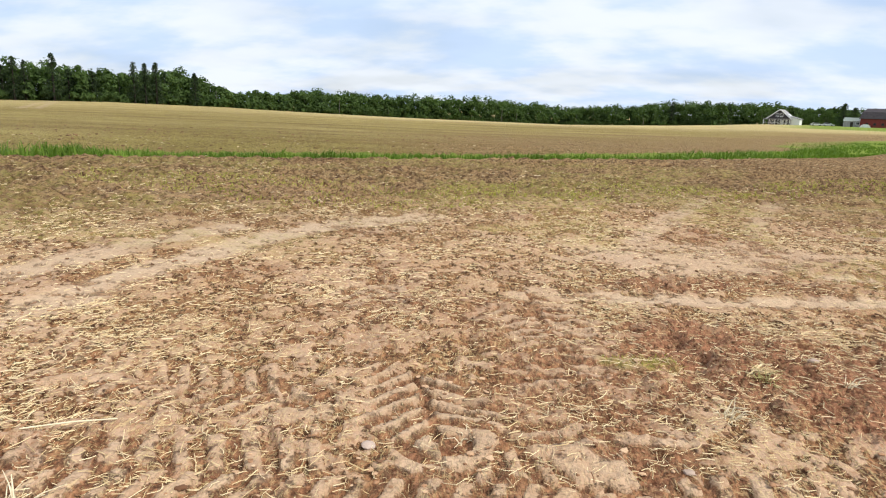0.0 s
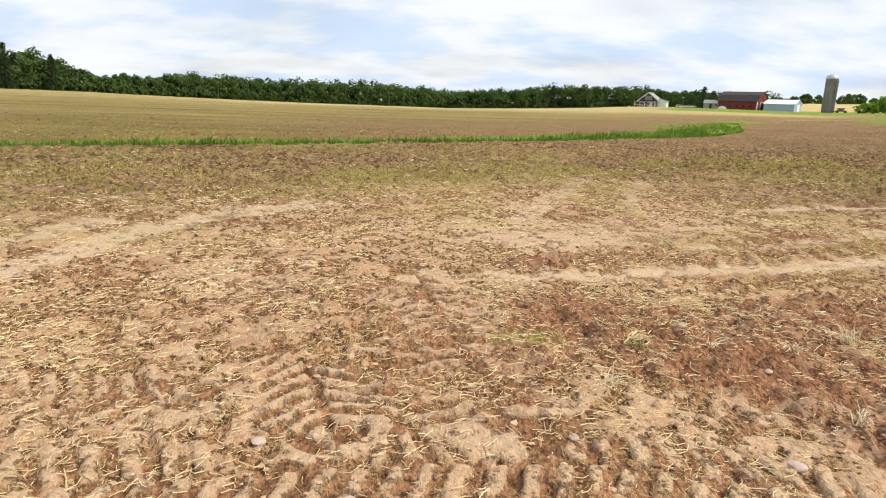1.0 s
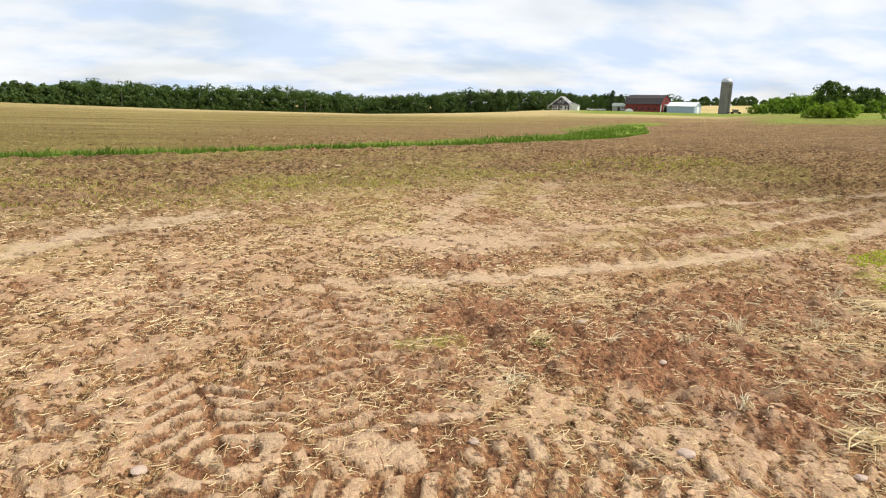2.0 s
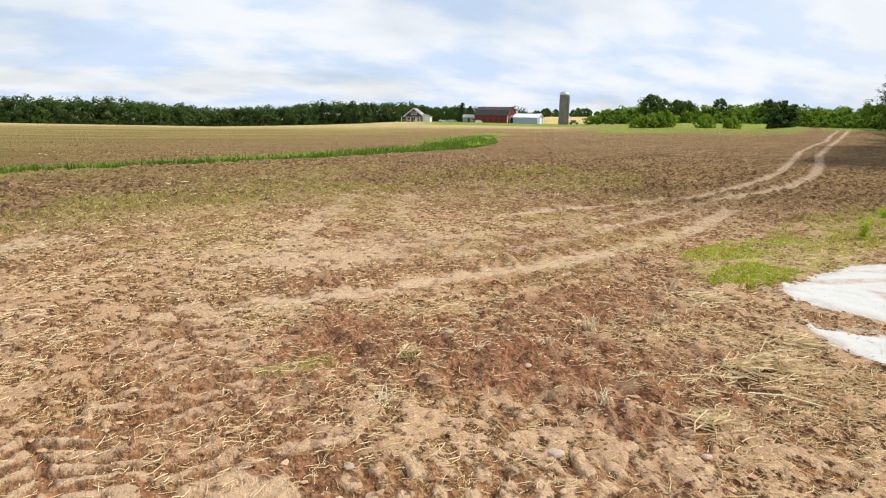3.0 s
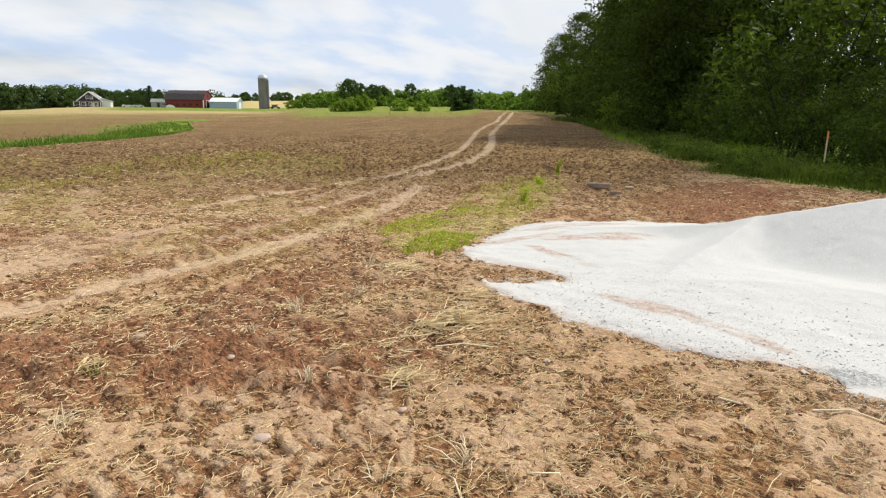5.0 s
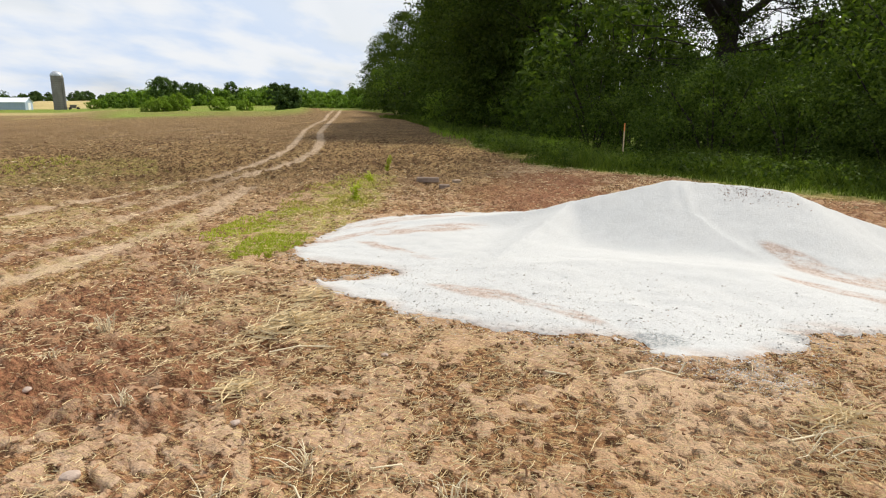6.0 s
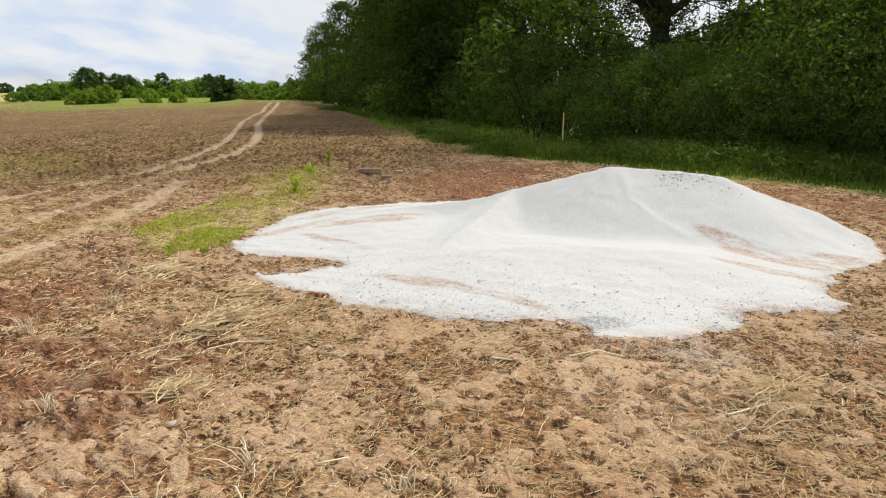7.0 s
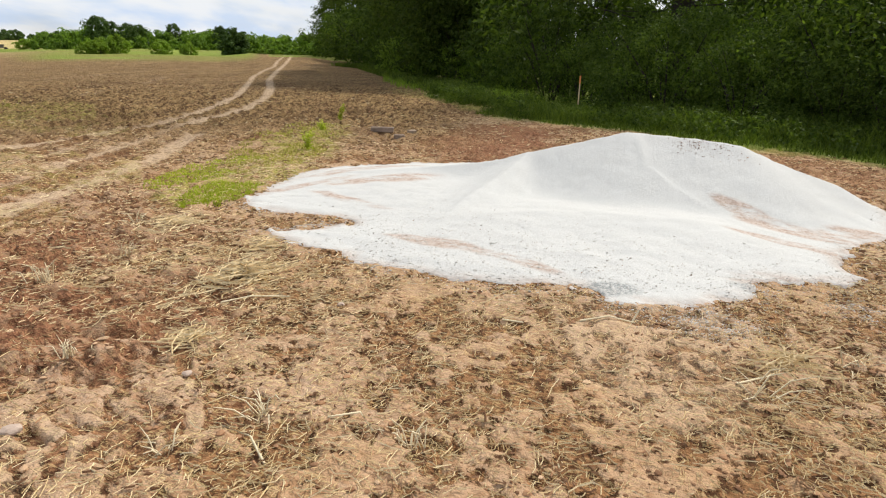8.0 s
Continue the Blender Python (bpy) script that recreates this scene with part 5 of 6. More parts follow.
while b < 27:
    r = float(np.interp(b, LB, LR)) + 6 + rg.uniform(0, 14) + (40 if b > 18 else 0)
    p = at(b, r)
    z = land_z(p.x, p.y)
    h = r * math.tan(radians(float(np.interp(b, TB, TE)))) + 1.5 - z
    rows.append((p.x, p.y, z, h * rg.uniform(0.82, 1.04)))
    if rg.random() < 0.8:
        q = at(b + 0.2, r - 5)
        rows.append((q.x, q.y, land_z(q.x, q.y), h * rg.uniform(0.3, 0.6)))
    q = at(b + 0.1, r + 9)
    rows.append((q.x, q.y, z, h * rg.uniform(0.8, 1.0)))
    for db in (0.0, 0.14, 0.28):
        q = at(b + db, r - 7 + rg.uniform(-1, 1))
        rows.append((q.x, q.y, land_z(q.x, q.y) - 0.4, rg.uniform(1.8, 3.4)))
    b += 0.36 if b < -22 else 0.27
boles = [[(x, y, z - 0.3, 0.15), (x + 0.1, y, z + 0.4 * h, 0.11), (x, y + 0.1, z + 0.75 * h, 0.07)] for x, y, z, h in rows if h > 6]
tagged(part("woods_trunks", tube_mesh("woods_trunks", [[(p[0] * 0.978, p[1] * 0.978, p[2], p[3]) for p in bole] for bole in boles[::11]], 5), POLE_BARK), "pale slender trunks along the woods' edge", "tree trunks", kind="stuff")
woods("far_woods", rows, 1.1, 24, LEAF_WOODS, "long dark green mixed woods beyond the stubble field", 420, 2.5, (0.30, 0.50))
rows, b = [], 26.0
while b < 45:
    p = at(b, 560 + rg.uniform(0, 30))
    z = land_z(p.x, p.y)
    h = 590 * math.tan(radians(1.02 + 0.15 * math.sin(b * 2.1))) + 1.5 - z
    rows.append((p.x, p.y, z, h * rg.uniform(0.85, 1.05)))
    q = at(b + 0.12, 550)
    rows.append((q.x, q.y, land_z(q.x, q.y) - 1.0, h * rg.uniform(0.5, 0.8)))
    q = at(b + 0.06, 545)
    rows.append((q.x, q.y, land_z(q.x, q.y) - 1.0, h * rg.uniform(0.4, 0.6)))
    b += 0.24
woods("far_woods", rows, 1.1, 30, LEAF_WOODS, "distant dark tree line behind the farm", 421, 2.5, (0.34, 0.55))
rows, b = [], 38.5
while b < 62:
    r = 205 + rg.uniform(-12, 25) - 45 * max(0, (b - 52) / 10)
    p = at(b, r)
    z = land_z(p.x, p.y)
    e = float(np.interp(b, [38, 40, 42.5, 46, 48, 51, 55, 58, 62], [0.95, 1.3, 1.75, 1.5, 1.55, 1.7, 1.6, 1.8, 2.2]))
    h = r * math.tan(radians(e)) + 1.5 - z
    rows.append((p.x, p.y, z, h * rg.uniform(0.75, 1.05)))
    q = at(b + 0.3, r - 14)
    rows.append((q.x, q.y, land_z(q.x, q.y), h * rg.uniform(0.35, 0.7)))
    for db, dr, k in ((0.1, -19, 0.30), (0.3, -17, 0.36), (0.2, -6, 0.5), (0.0, -12, 0.42), (0.32, -9, 0.62)):
        q = at(b + db, r + dr)
        rows.append((q.x, q.y, land_z(q.x, q.y) - 0.3, h * k * rg.uniform(0.8, 1.2)))
    q = at(b + 0.1, r + 12)
    rows.append((q.x, q.y, z, h * rg.uniform(0.8, 1.05)))
    q = at(b + 0.25, r + 4)
    rows.append((q.x, q.y, z, h * rg.uniform(0.6, 0.9)))
    b += 0.42
woods("far_thicket", rows, 0.62, 30, LEAF_THICKET, "bright green thicket of young trees behind the meadow", 422, 2.5, (0.34, 0.55))

# conifers that stand out of the woods
for k, (bb, dr, h, rad, thin) in enumerate([(-38.9, 2, 13.4, 2.2, 0.4), (-38.2, 3, 12.6, 1.8, 0.45), (-36.4, 2, 15.0, 2.4, 0.3), (-33.8, 4, 10.0, 2.4, 0.1), (-30.9, 1, 13.9, 2.1, 0.15), (-30.1, 1, 13.8, 2.3, 0.1), (-29.3, 0, 14.4, 2.1, 0.15), (-28.7, 6, 12.0, 2.2, 0.2), (-26.4, 4, 12.2, 2.0, 0.2), (-39.6, 6, 11.0, 3.0, 0.1), (-35.4, 5, 10.5, 2.8, 0.1)]):
    p = at(bb, float(np.interp(bb, LB, LR)) + dr)
    tagged(conifer(430 + k, h, rad, "tall dark spruce rising above the woods' edge", NEEDLES, place(p.x, p.y, k), thin=thin), group="woods conifers")
for k, (bb, r, h) in enumerate([(26.3, 326, 10.0), (27.0, 335, 8.5), (14.0, 385, 13.5), (17.5, 380, 11.6), (18.3, 382, 11.0), (16.0, 384, 12.0)]):
    p = at(bb, r)
    tagged(conifer(450 + k, h, 2.6, "dark pointed spruce near the farmyard", NEEDLES, place(p.x, p.y, k)), group="farm conifers")

# single trees and bushes of the meadow
far_tree = tree(470, 7.8, 3.4, 0.2, 0.5, 3400, LEAF_WOODS, "broad dark green tree standing in the thicket", 0.1, 5, 0.9, 45, where=place(*at(42.4, 192).xy, 0.3))
tagged(far_tree, group="thicket trees")
for bb, r, h in ((43.3, 195, 7.6), (44.4, 190, 7.0), (45.2, 195, 6.8), (47.8, 200, 7.6), (51.2, 186, 7.0)):
    copy_thing(far_tree, place(*at(bb, r).xy, bb * 3, h / 9 * 0.92, h / 9))
spread = shrub(480, 2.6, 1.9, 0.26, 6400, LEAF_FRESH, "rounded bright green bush on the field meadow", place(*at(46.65, 122).xy, 0.4, 0.85, 0.95, -0.45), "bush", 0.0)
tagged(spread, group="meadow bushes")
copy_thing(spread, place(*at(48.75, 121).xy, 1.9, 0.82, 0.9, -0.45))
copy_thing(spread, place(*at(42.3, 126).xy, 2.9, 1.15, 1.1, -0.5))
copy_thing(spread, place(*at(43.6, 128).xy, 4.0, 1.25, 1.3, -0.5))
copy_thing(spread, place(*at(41.4, 130).xy, 5.0, 0.9, 0.85, -0.45))
copy_thing(spread, place(*at(37.5, 240).xy, 5.4, 1.5, 1.1))
copy_thing(spread, place(*at(38.3, 245).xy, 3.4, 1.8, 1.3))
shrub(490, 5.6, 2.6, 0.5, 9000, LEAF_WOODS, "dense dark rounded evergreen at the meadow's edge", place(*at(52.3, 124).xy, 0.2, 0.95, 0.84, -0.9), "evergreen_bush", 0.0)


# ---- the farm ----
RED = simple("red_boards", (0.17, 0.033, 0.028), (0.23, 0.050, 0.042), 1.2, 0.85, 0.01, 0, (4, 4, 0.3))
ROOF_DARK = simple("dark_shingles", (0.045, 0.038, 0.040), (0.085, 0.072, 0.072), 1.5, 0.9, 0.01)
WHITE = simple("white_paint", (0.78, 0.78, 0.77), (0.84, 0.84, 0.83), 2.0, 0.6)
SHEET = simple("blue_grey_sheet", (0.36, 0.44, 0.55), (0.43, 0.51, 0.62), 1.0, 0.5, 0.0, 0.1, (6, 6, 0.2))
SHEET_ROOF = simple("pale_sheet_roof", (0.74, 0.77, 0.80), (0.84, 0.86, 0.88), 0.8, 0.45)
CONCRETE = simple("silo_concrete", (0.17, 0.155, 0.15), (0.27, 0.25, 0.235), 0.6, 0.9, 0.01, 0, (1, 1, 0.35))
DOME = simple("dome_metal", (0.42, 0.44, 0.47), (0.55, 0.57, 0.60), 1.0, 0.45, 0.0, 0.4)
TIMBER_DARK = simple("dark_timber", (0.035, 0.028, 0.024), (0.075, 0.06, 0.05), 3.0, 0.85, 0.004)
GLASS_DARK, _nt, _p = material("window_glass", 0.08)
_p.inputs["Base Color"].default_value, _p.inputs["Specular IOR Level"].default_value = (0.03, 0.035, 0.04, 1), 0.6
STEEL = simple("rusty_steel", (0.10, 0.085, 0.075), (0.20, 0.17, 0.15), 2.0, 0.7)


def spot(bearing, r, turn=0.0):
    """A place on the land whose own +y looks away from the field's near corner."""
    p = at(bearing, r)
    return Matrix.Translation((p.x, p.y, land_z(p.x, p.y) - 0.1)) @ Matrix.Rotation(radians(-bearing + turn), 4, "Z")


def window(parent, x, y, z, w, h, side=False, mat=None):
    """Glass in a white frame with a sill; side: in an end wall."""
    m = Matrix.Translation((x, y, z)) @ (Matrix.Rotation(radians(90), 4, "Z") if side else Matrix())
    pane = part("window", boxed(0, 0, 0, w, 0.08, h, m), GLASS_DARK, parent)
    bm = bmesh.new()
    t = 0.14
    for s in (-1, 1):
        box(bm, s * (w / 2 + t / 2), -0.02, 0, t, 0.14, h + 2 * t, m)
        box(bm, 0, -0.02, s * (h / 2 + t / 2), w, 0.14, t, m)
    box(bm, 0, -0.03, 0, 0.06, 0.1, h, m)
    part("window_frame", bm, mat or WHITE, pane)
    part("sill", boxed(0, -0.1, -h / 2 - 0.2, w + 0.4, 0.22, 0.08, m), mat or WHITE, pane)


def barn():
    L, W = 17.5, 9.0
    ob = thing("barn", spot(29.2, 312, -27), "red timber barn with dark gambrel roof", "barn")
    g = [(-W / 2, 0), (W / 2, 0), (W / 2, 3.7), (W * 0.33, 6.0), (0, 7.4), (-W * 0.33, 6.0), (-W / 2, 3.7)]
    bm = prism(g, -L / 2, L / 2)
    bm.transform(Matrix.Rotation(radians(90), 4, "Z"))
    part("wall", bm, RED, ob)
    for k, (p, q) in enumerate((((-W / 2 - 0.4, 3.45), (-W * 0.33, 6.08)), ((-W * 0.33, 6.08), (0, 7.55)), ((0, 7.55), (W * 0.33, 6.08)), ((W * 0.33, 6.08), (W / 2 + 0.4, 3.45)))):
        d = Vector((q[0] - p[0], q[1] - p[1])).normalized()
        nx, nz = -d.y * 0.16, d.x * 0.16
        bm = prism([p, q, (q[0] + nx, q[1] + nz), (p[0] + nx, p[1] + nz)], -L / 2 - 0.4, L / 2 + 0.4)
        bm.transform(Matrix.Rotation(radians(90), 4, "Z"))
        part("roof", bm, ROOF_DARK, ob)
    door = part("door", boxed(L / 2 + 0.05, -0.2, 1.6, 0.12, 3.0, 3.2), TIMBER_DARK, ob)
    bm = bmesh.new()
    for s in (-1, 1):
        box(bm, L / 2 + 0.1, -0.2 + s * 1.6, 1.7, 0.1, 0.2, 3.4)
    box(bm, L / 2 + 0.1, -0.2, 3.4, 0.1, 3.4, 0.2)
    part("door_frame", bm, WHITE, door)
    part("loft_door", boxed(L / 2 + 0.05, 0, 5.3, 0.12, 1.3, 1.4), TIMBER_DARK, ob)
    for x in (-6, -3, 0, 3, 6):
        window(ob, x, -W / 2 - 0.02, 1.5, 0.7, 0.6, mat=TIMBER_DARK)
    part("corner_board", boxed(L / 2, -W / 2, 1.85, 0.25, 0.25, 3.7), WHITE, ob)


def metal_shed():
    L, W = 12.0, 8.0
    ob = thing("metal_shed", spot(32.1, 306, -20), "blue-grey metal shed with pale roof", "shed")
    bm = prism([(-W / 2, 0), (W / 2, 0), (W / 2, 3.0), (0, 4.6), (-W / 2, 3.0)], -L / 2, L / 2)
    bm.transform(Matrix.Rotation(radians(90), 4, "Z"))
    part("wall", bm, SHEET, ob)
    for s in (-1, 1):
        bm = prism([(s * (W / 2 + 0.4), 2.86), (0, 4.62), (0, 4.76), (s * (W / 2 + 0.4), 3.0)], -L / 2 - 0.35, L / 2 + 0.35)
        bm.transform(Matrix.Rotation(radians(90), 4, "Z"))
        part("roof", bm, SHEET_ROOF, ob)
    part("door", boxed(L / 2 + 0.04, 0.2, 1.4, 0.1, 2.6, 2.8), WHITE, ob)
    for k in range(13):
        part("wall_rib", boxed(-L / 2 + 0.5 + k * 0.92, -W / 2 - 0.03, 1.45, 0.08, 0.08, 2.9), SHEET, ob)


def silo():
    ob = thing("silo", spot(35.15, 300), "tall grey concrete stave silo with metal dome", "silo")
    bm = bmesh.new()
    bmesh.ops.create_cone(bm, cap_ends=True, segments=40, radius1=2.2, radius2=2.2, depth=13.2, matrix=Matrix.Translation((0, 0, 6.6)))
    part("barrel", bm, CONCRETE, ob)
    for k in range(16):
        bm = bmesh.new()
        bmesh.ops.create_cone(bm, cap_ends=False, segments=40, radius1=2.24, radius2=2.24, depth=0.07, matrix=Matrix.Translation((0, 0, 0.6 + k * 0.8)))
        part("hoop", bm, STEEL, ob)
    bm = bmesh.new()
    bmesh.ops.create_uvsphere(bm, u_segments=32, v_segments=16, radius=2.3)
    bmesh.ops.bisect_plane(bm, geom=bm.verts[:] + bm.edges[:] + bm.faces[:], plane_co=(0, 0, 0), plane_no=(0, 0, -1), clear_outer=True)
    bm.transform(Matrix.Translation((0, 0, 13.2)) @ Matrix.Diagonal((1, 1, 0.82, 1)))
    part("dome", bm, DOME, ob)
    chute = part("chute", boxed(1.9, -1.5, 6.4, 0.9, 0.9, 12.6, bevel=0.15), CONCRETE, ob)
    for k in range(10):
        part("rung", boxed(2.0, -2.0, 1 + k * 1.2, 0.5, 0.06, 0.06), STEEL, chute)


def farmhouse():
    ob = thing("farmhouse", spot(22.0, 330, -12), "dark farmhouse with white trim and pale porch", "house")
    DARK = simple("dark_siding", (0.045, 0.040, 0.045), (0.085, 0.075, 0.08), 1.0, 0.85, 0.01, 0, (0.3, 0.3, 5))
    W, L = 9.4, 9.0
    part("wall", prism([(-W / 2, 0), (W / 2, 0), (W / 2, 3.0), (0, 6.6), (-W / 2, 3.0)], 0, L), DARK, ob)
    ROOF_PALE = simple("pale_shingles", (0.24, 0.235, 0.23), (0.36, 0.35, 0.34), 1.2, 0.85)
    for s in (-1, 1):
        part("roof", prism([(s * (W / 2 + 0.7), 2.35), (0, 6.62), (0, 6.85), (s * (W / 2 + 0.7), 2.6)], -0.6, L + 0.5), ROOF_PALE, ob)
        part("bargeboard", prism([(s * (W / 2 + 0.75), 2.2), (0, 6.5), (0, 6.95), (s * (W / 2 + 0.75), 2.62)], -0.72, -0.6), WHITE, ob)
    part("dormer", prism([(W / 2 - 2.6, 3.4), (W / 2 - 0.8, 3.4), (W / 2 - 0.8, 4.5), (W / 2 - 2.6, 5.0)], 2.0, 4.6), WHITE, ob)
    porch = part("porch_roof", prism([(-W / 2 - 1.6, 2.3), (W / 2 + 0.2, 2.3), (W / 2 + 0.2, 2.75), (-W / 2 - 1.6, 2.55)], -2.0, 0.0), ROOF_PALE, ob)
    for x in (-6.0, -3.6, -1.2, 1.2, 3.4, 4.7):
        part("post", boxed(x, -1.85, 1.15, 0.22, 0.22, 2.3), WHITE, porch)
    part("porch_rail", boxed(-2.4, -1.85, 0.9, 7.0, 0.1, 0.12), WHITE, porch)
    annex = part("annex", prism([(W / 2, 0), (W / 2 + 3.6, 0), (W / 2 + 3.6, 2.5), (W / 2, 3.6)], 0.4, 6), WHITE, ob)
    part("annex_roof", prism([(W / 2 - 0.2, 3.75), (W / 2 + 4.0, 2.5), (W / 2 + 4.0, 2.7), (W / 2 - 0.2, 3.95)], 0.0, 6.4), ROOF_PALE, annex)
    for x, z, w, h in ((-2.6, 1.3, 1.3, 1.3), (0.2, 1.3, 1.0, 1.3), (2.7, 1.3, 1.4, 1.3), (-0.9, 4.3, 0.9, 1.1), (0.9, 4.3, 0.9, 1.1)):
        window(ob, x, -0.03, z, w, h)
    part("door", boxed(1.5, -0.05, 1.05, 0.95, 0.1, 2.1), WHITE, ob)


def white_shed():
    ob = thing("outbuilding", spot(26.98, 318, -6), "white weatherboard outbuilding beside the barn", "shed")
    part("wall", prism([(-3.6, 0), (3.6, 0), (3.6, 2.5), (-3.6, 2.5)], 0, 5), simple("grey_boards", (0.30, 0.29, 0.28), (0.46, 0.45, 0.44), 1.0, 0.85, 0.01, 0, (4, 4, 0.3)), ob)
    part("roof", prism([(-3.9, 2.45), (3.9, 2.45), (3.4, 3.9), (-3.4, 3.9)], -0.35, 5.3), SHEET_ROOF, ob)
    part("door", boxed(-0.6, -0.04, 1.05, 1.0, 0.08, 2.1), TIMBER_DARK, ob)
    window(ob, 1.6, -0.03, 1.6, 1.1, 0.9)


def hoop_shelter():
    ob = thing("hoop_shelter", spot(27.75, 304), "low white fabric hoop shelter in the yard", "shelter")
    arc = [(-1.9 * math.cos(a), 1.35 * math.sin(a)) for a in np.linspace(0, math.pi, 13)]
    part("cover", prism(arc, 0, 4.0), WHITE, ob)
    part("end_flap", boxed(0, -0.03, 0.6, 1.3, 0.05, 1.2), SHEET_ROOF, ob)


def parked_car(bearing, r, col, label, turn):
    ob = thing("parked_car", spot(bearing, r, turn), label, "car", "cars in the farmyard")
    paint = simple("car_paint", col, tuple(min(1, 1.1 * c) for c in col), 1.0, 0.3)
    rubber = TIMBER_DARK
    body = part("body", prism([(-2.1, 0.35), (2.1, 0.35), (2.15, 0.8), (1.2, 0.95), (0.5, 1.42), (-1.2, 1.45), (-1.95, 1.0), (-2.15, 0.9)], -0.85, 0.85), paint, ob)
    part("side_glass", prism([(0.95, 0.98), (0.42, 1.36), (-1.1, 1.38), (-1.65, 1.0)], -0.87, -0.855), GLASS_DARK, body)
    part("windscreen", prism([(1.12, 1.0), (0.56, 1.38), (0.6, 1.40), (1.18, 1.0)], -0.75, 0.75), GLASS_DARK, body)
    for x in (-1.3, 1.3):
        for y in (-0.86, 0.72):
            bm = bmesh.new()
            bmesh.ops.create_cone(bm, cap_ends=True, segments=18, radius1=0.33, radius2=0.33, depth=0.2, matrix=Matrix.Translation((x, y + 0.07, 0.33)) @ Matrix.Rotation(radians(90), 4, "X"))
            part("wheel", bm, rubber, ob)


def hay_rake():
    ob = thing("farm_implement", spot(36.0, 298, 10), "rusty farm implement parked beside the silo", "machinery")
    part("frame", boxed(0, 0, 0.7, 4.2, 0.25, 0.25), STEEL, ob)
    part("drawbar", boxed(-2.2, 0, 0.6, 1.8, 0.15, 0.15), STEEL, ob)
    part("hopper", prism([(-0.7, 0.7), (0.9, 0.7), (1.3, 1.9), (-1.1, 1.9)], -0.9, 0.9), STEEL, ob)
    for x in (-1.2, 1.6):
        bm = bmesh.new()
        bmesh.ops.create_cone(bm, cap_ends=True, segments=20, radius1=0.55, radius2=0.55, depth=0.25, matrix=Matrix.Translation((x, -0.8, 0.5)) @ Matrix.Rotation(radians(90), 4, "X"))
        part("wheel", bm, TIMBER_DARK, ob)


barn()
metal_shed()
silo()
farmhouse()
white_shed()
hoop_shelter()
parked_car(24.6, 318, (0.75, 0.75, 0.74), "white car parked by the farmhouse", 4)
parked_car(25.4, 320, (0.60, 0.62, 0.63), "silver car parked by the farmhouse", -8)
hay_rake()
yard = shrub(500, 3.6, 2.6, 0.35, 2200, LEAF_WOODS, "dark green tree beside the farmhouse", place(*at(24.4, 338).xy, 0, 1.15, 1.35), "yard_tree")
tagged(yard, group="farmyard trees")
for bb, r, s in ((23.7, 342, 1.4), (25.3, 344, 1.35), (26.2, 340, 1.2), (21.0, 352, 1.5)):
    copy_thing(yard, place(*at(bb, r).xy, bb, s * 0.85, s))


# ---- small things of the near field ----
def gz(x, y):
    return float(ground_z(np.array([x], float), np.array([y], float))[0])


def survey_stake():
    x, y = 17.6, 2.75
    ob = thing("survey_stake", Matrix.Translation((x, y, gz(x, y))) @ Matrix.Rotation(radians(2), 4, "Y"), "slim wooden survey stake with orange top in tall grass", "stake")
    wood = simple("stake_wood", (0.50, 0.37, 0.20), (0.62, 0.48, 0.28), 6, 0.8)
    paint = simple("stake_orange", (0.75, 0.25, 0.06), (0.85, 0.32, 0.09), 6, 0.6)
    part("lath", boxed(0, 0, 0.38, 0.02, 0.034, 1.1, bevel=0.004), wood, ob)
    part("painted_top", boxed(0, 0, 1.03, 0.022, 0.036, 0.2, bevel=0.004), paint, ob)


survey_stake()


def timber(x, y, l, w, h, turn, mat, label):
    bm = boxed(0, 0, h / 2, l, w, h, bevel=0.012)
    bmesh.ops.subdivide_edges(bm, edges=[e for e in bm.edges if e.calc_length() > 0.1], cuts=3, use_grid_fill=True)
    rg = random.Random(int(x * 100))
    for v in bm.verts:
        v.co += Vector((rg.uniform(-1, 1), rg.uniform(-1, 1), rg.uniform(-1, 1))) * 0.004
    ob = part("wood_block", bm, mat)
    ob.matrix_world = Matrix.Translation((x, y, gz(x, y) - 0.01)) @ Matrix.Rotation(radians(turn), 4, "Z")
    tagged(ob, label, "wood block", "blocks on the field edge")


BLOCK = simple("weathered_block", (0.19, 0.135, 0.10), (0.36, 0.27, 0.205), 8, 0.9, 0.004)
BLOCK_TAN = simple("tan_block", (0.34, 0.25, 0.17), (0.48, 0.36, 0.26), 8, 0.9, 0.004)
timber(11.66, 5.60, 0.44, 0.14, 0.095, -70, BLOCK, "short dark weathered timber offcut lying on straw")
timber(11.32, 5.09, 0.20, 0.14, 0.09, -60, BLOCK, "small dark weathered timber offcut lying on straw")
timber(12.3, 5.25, 0.17, 0.14, 0.11, -50, BLOCK_TAN, "small tan wood block lying on straw")


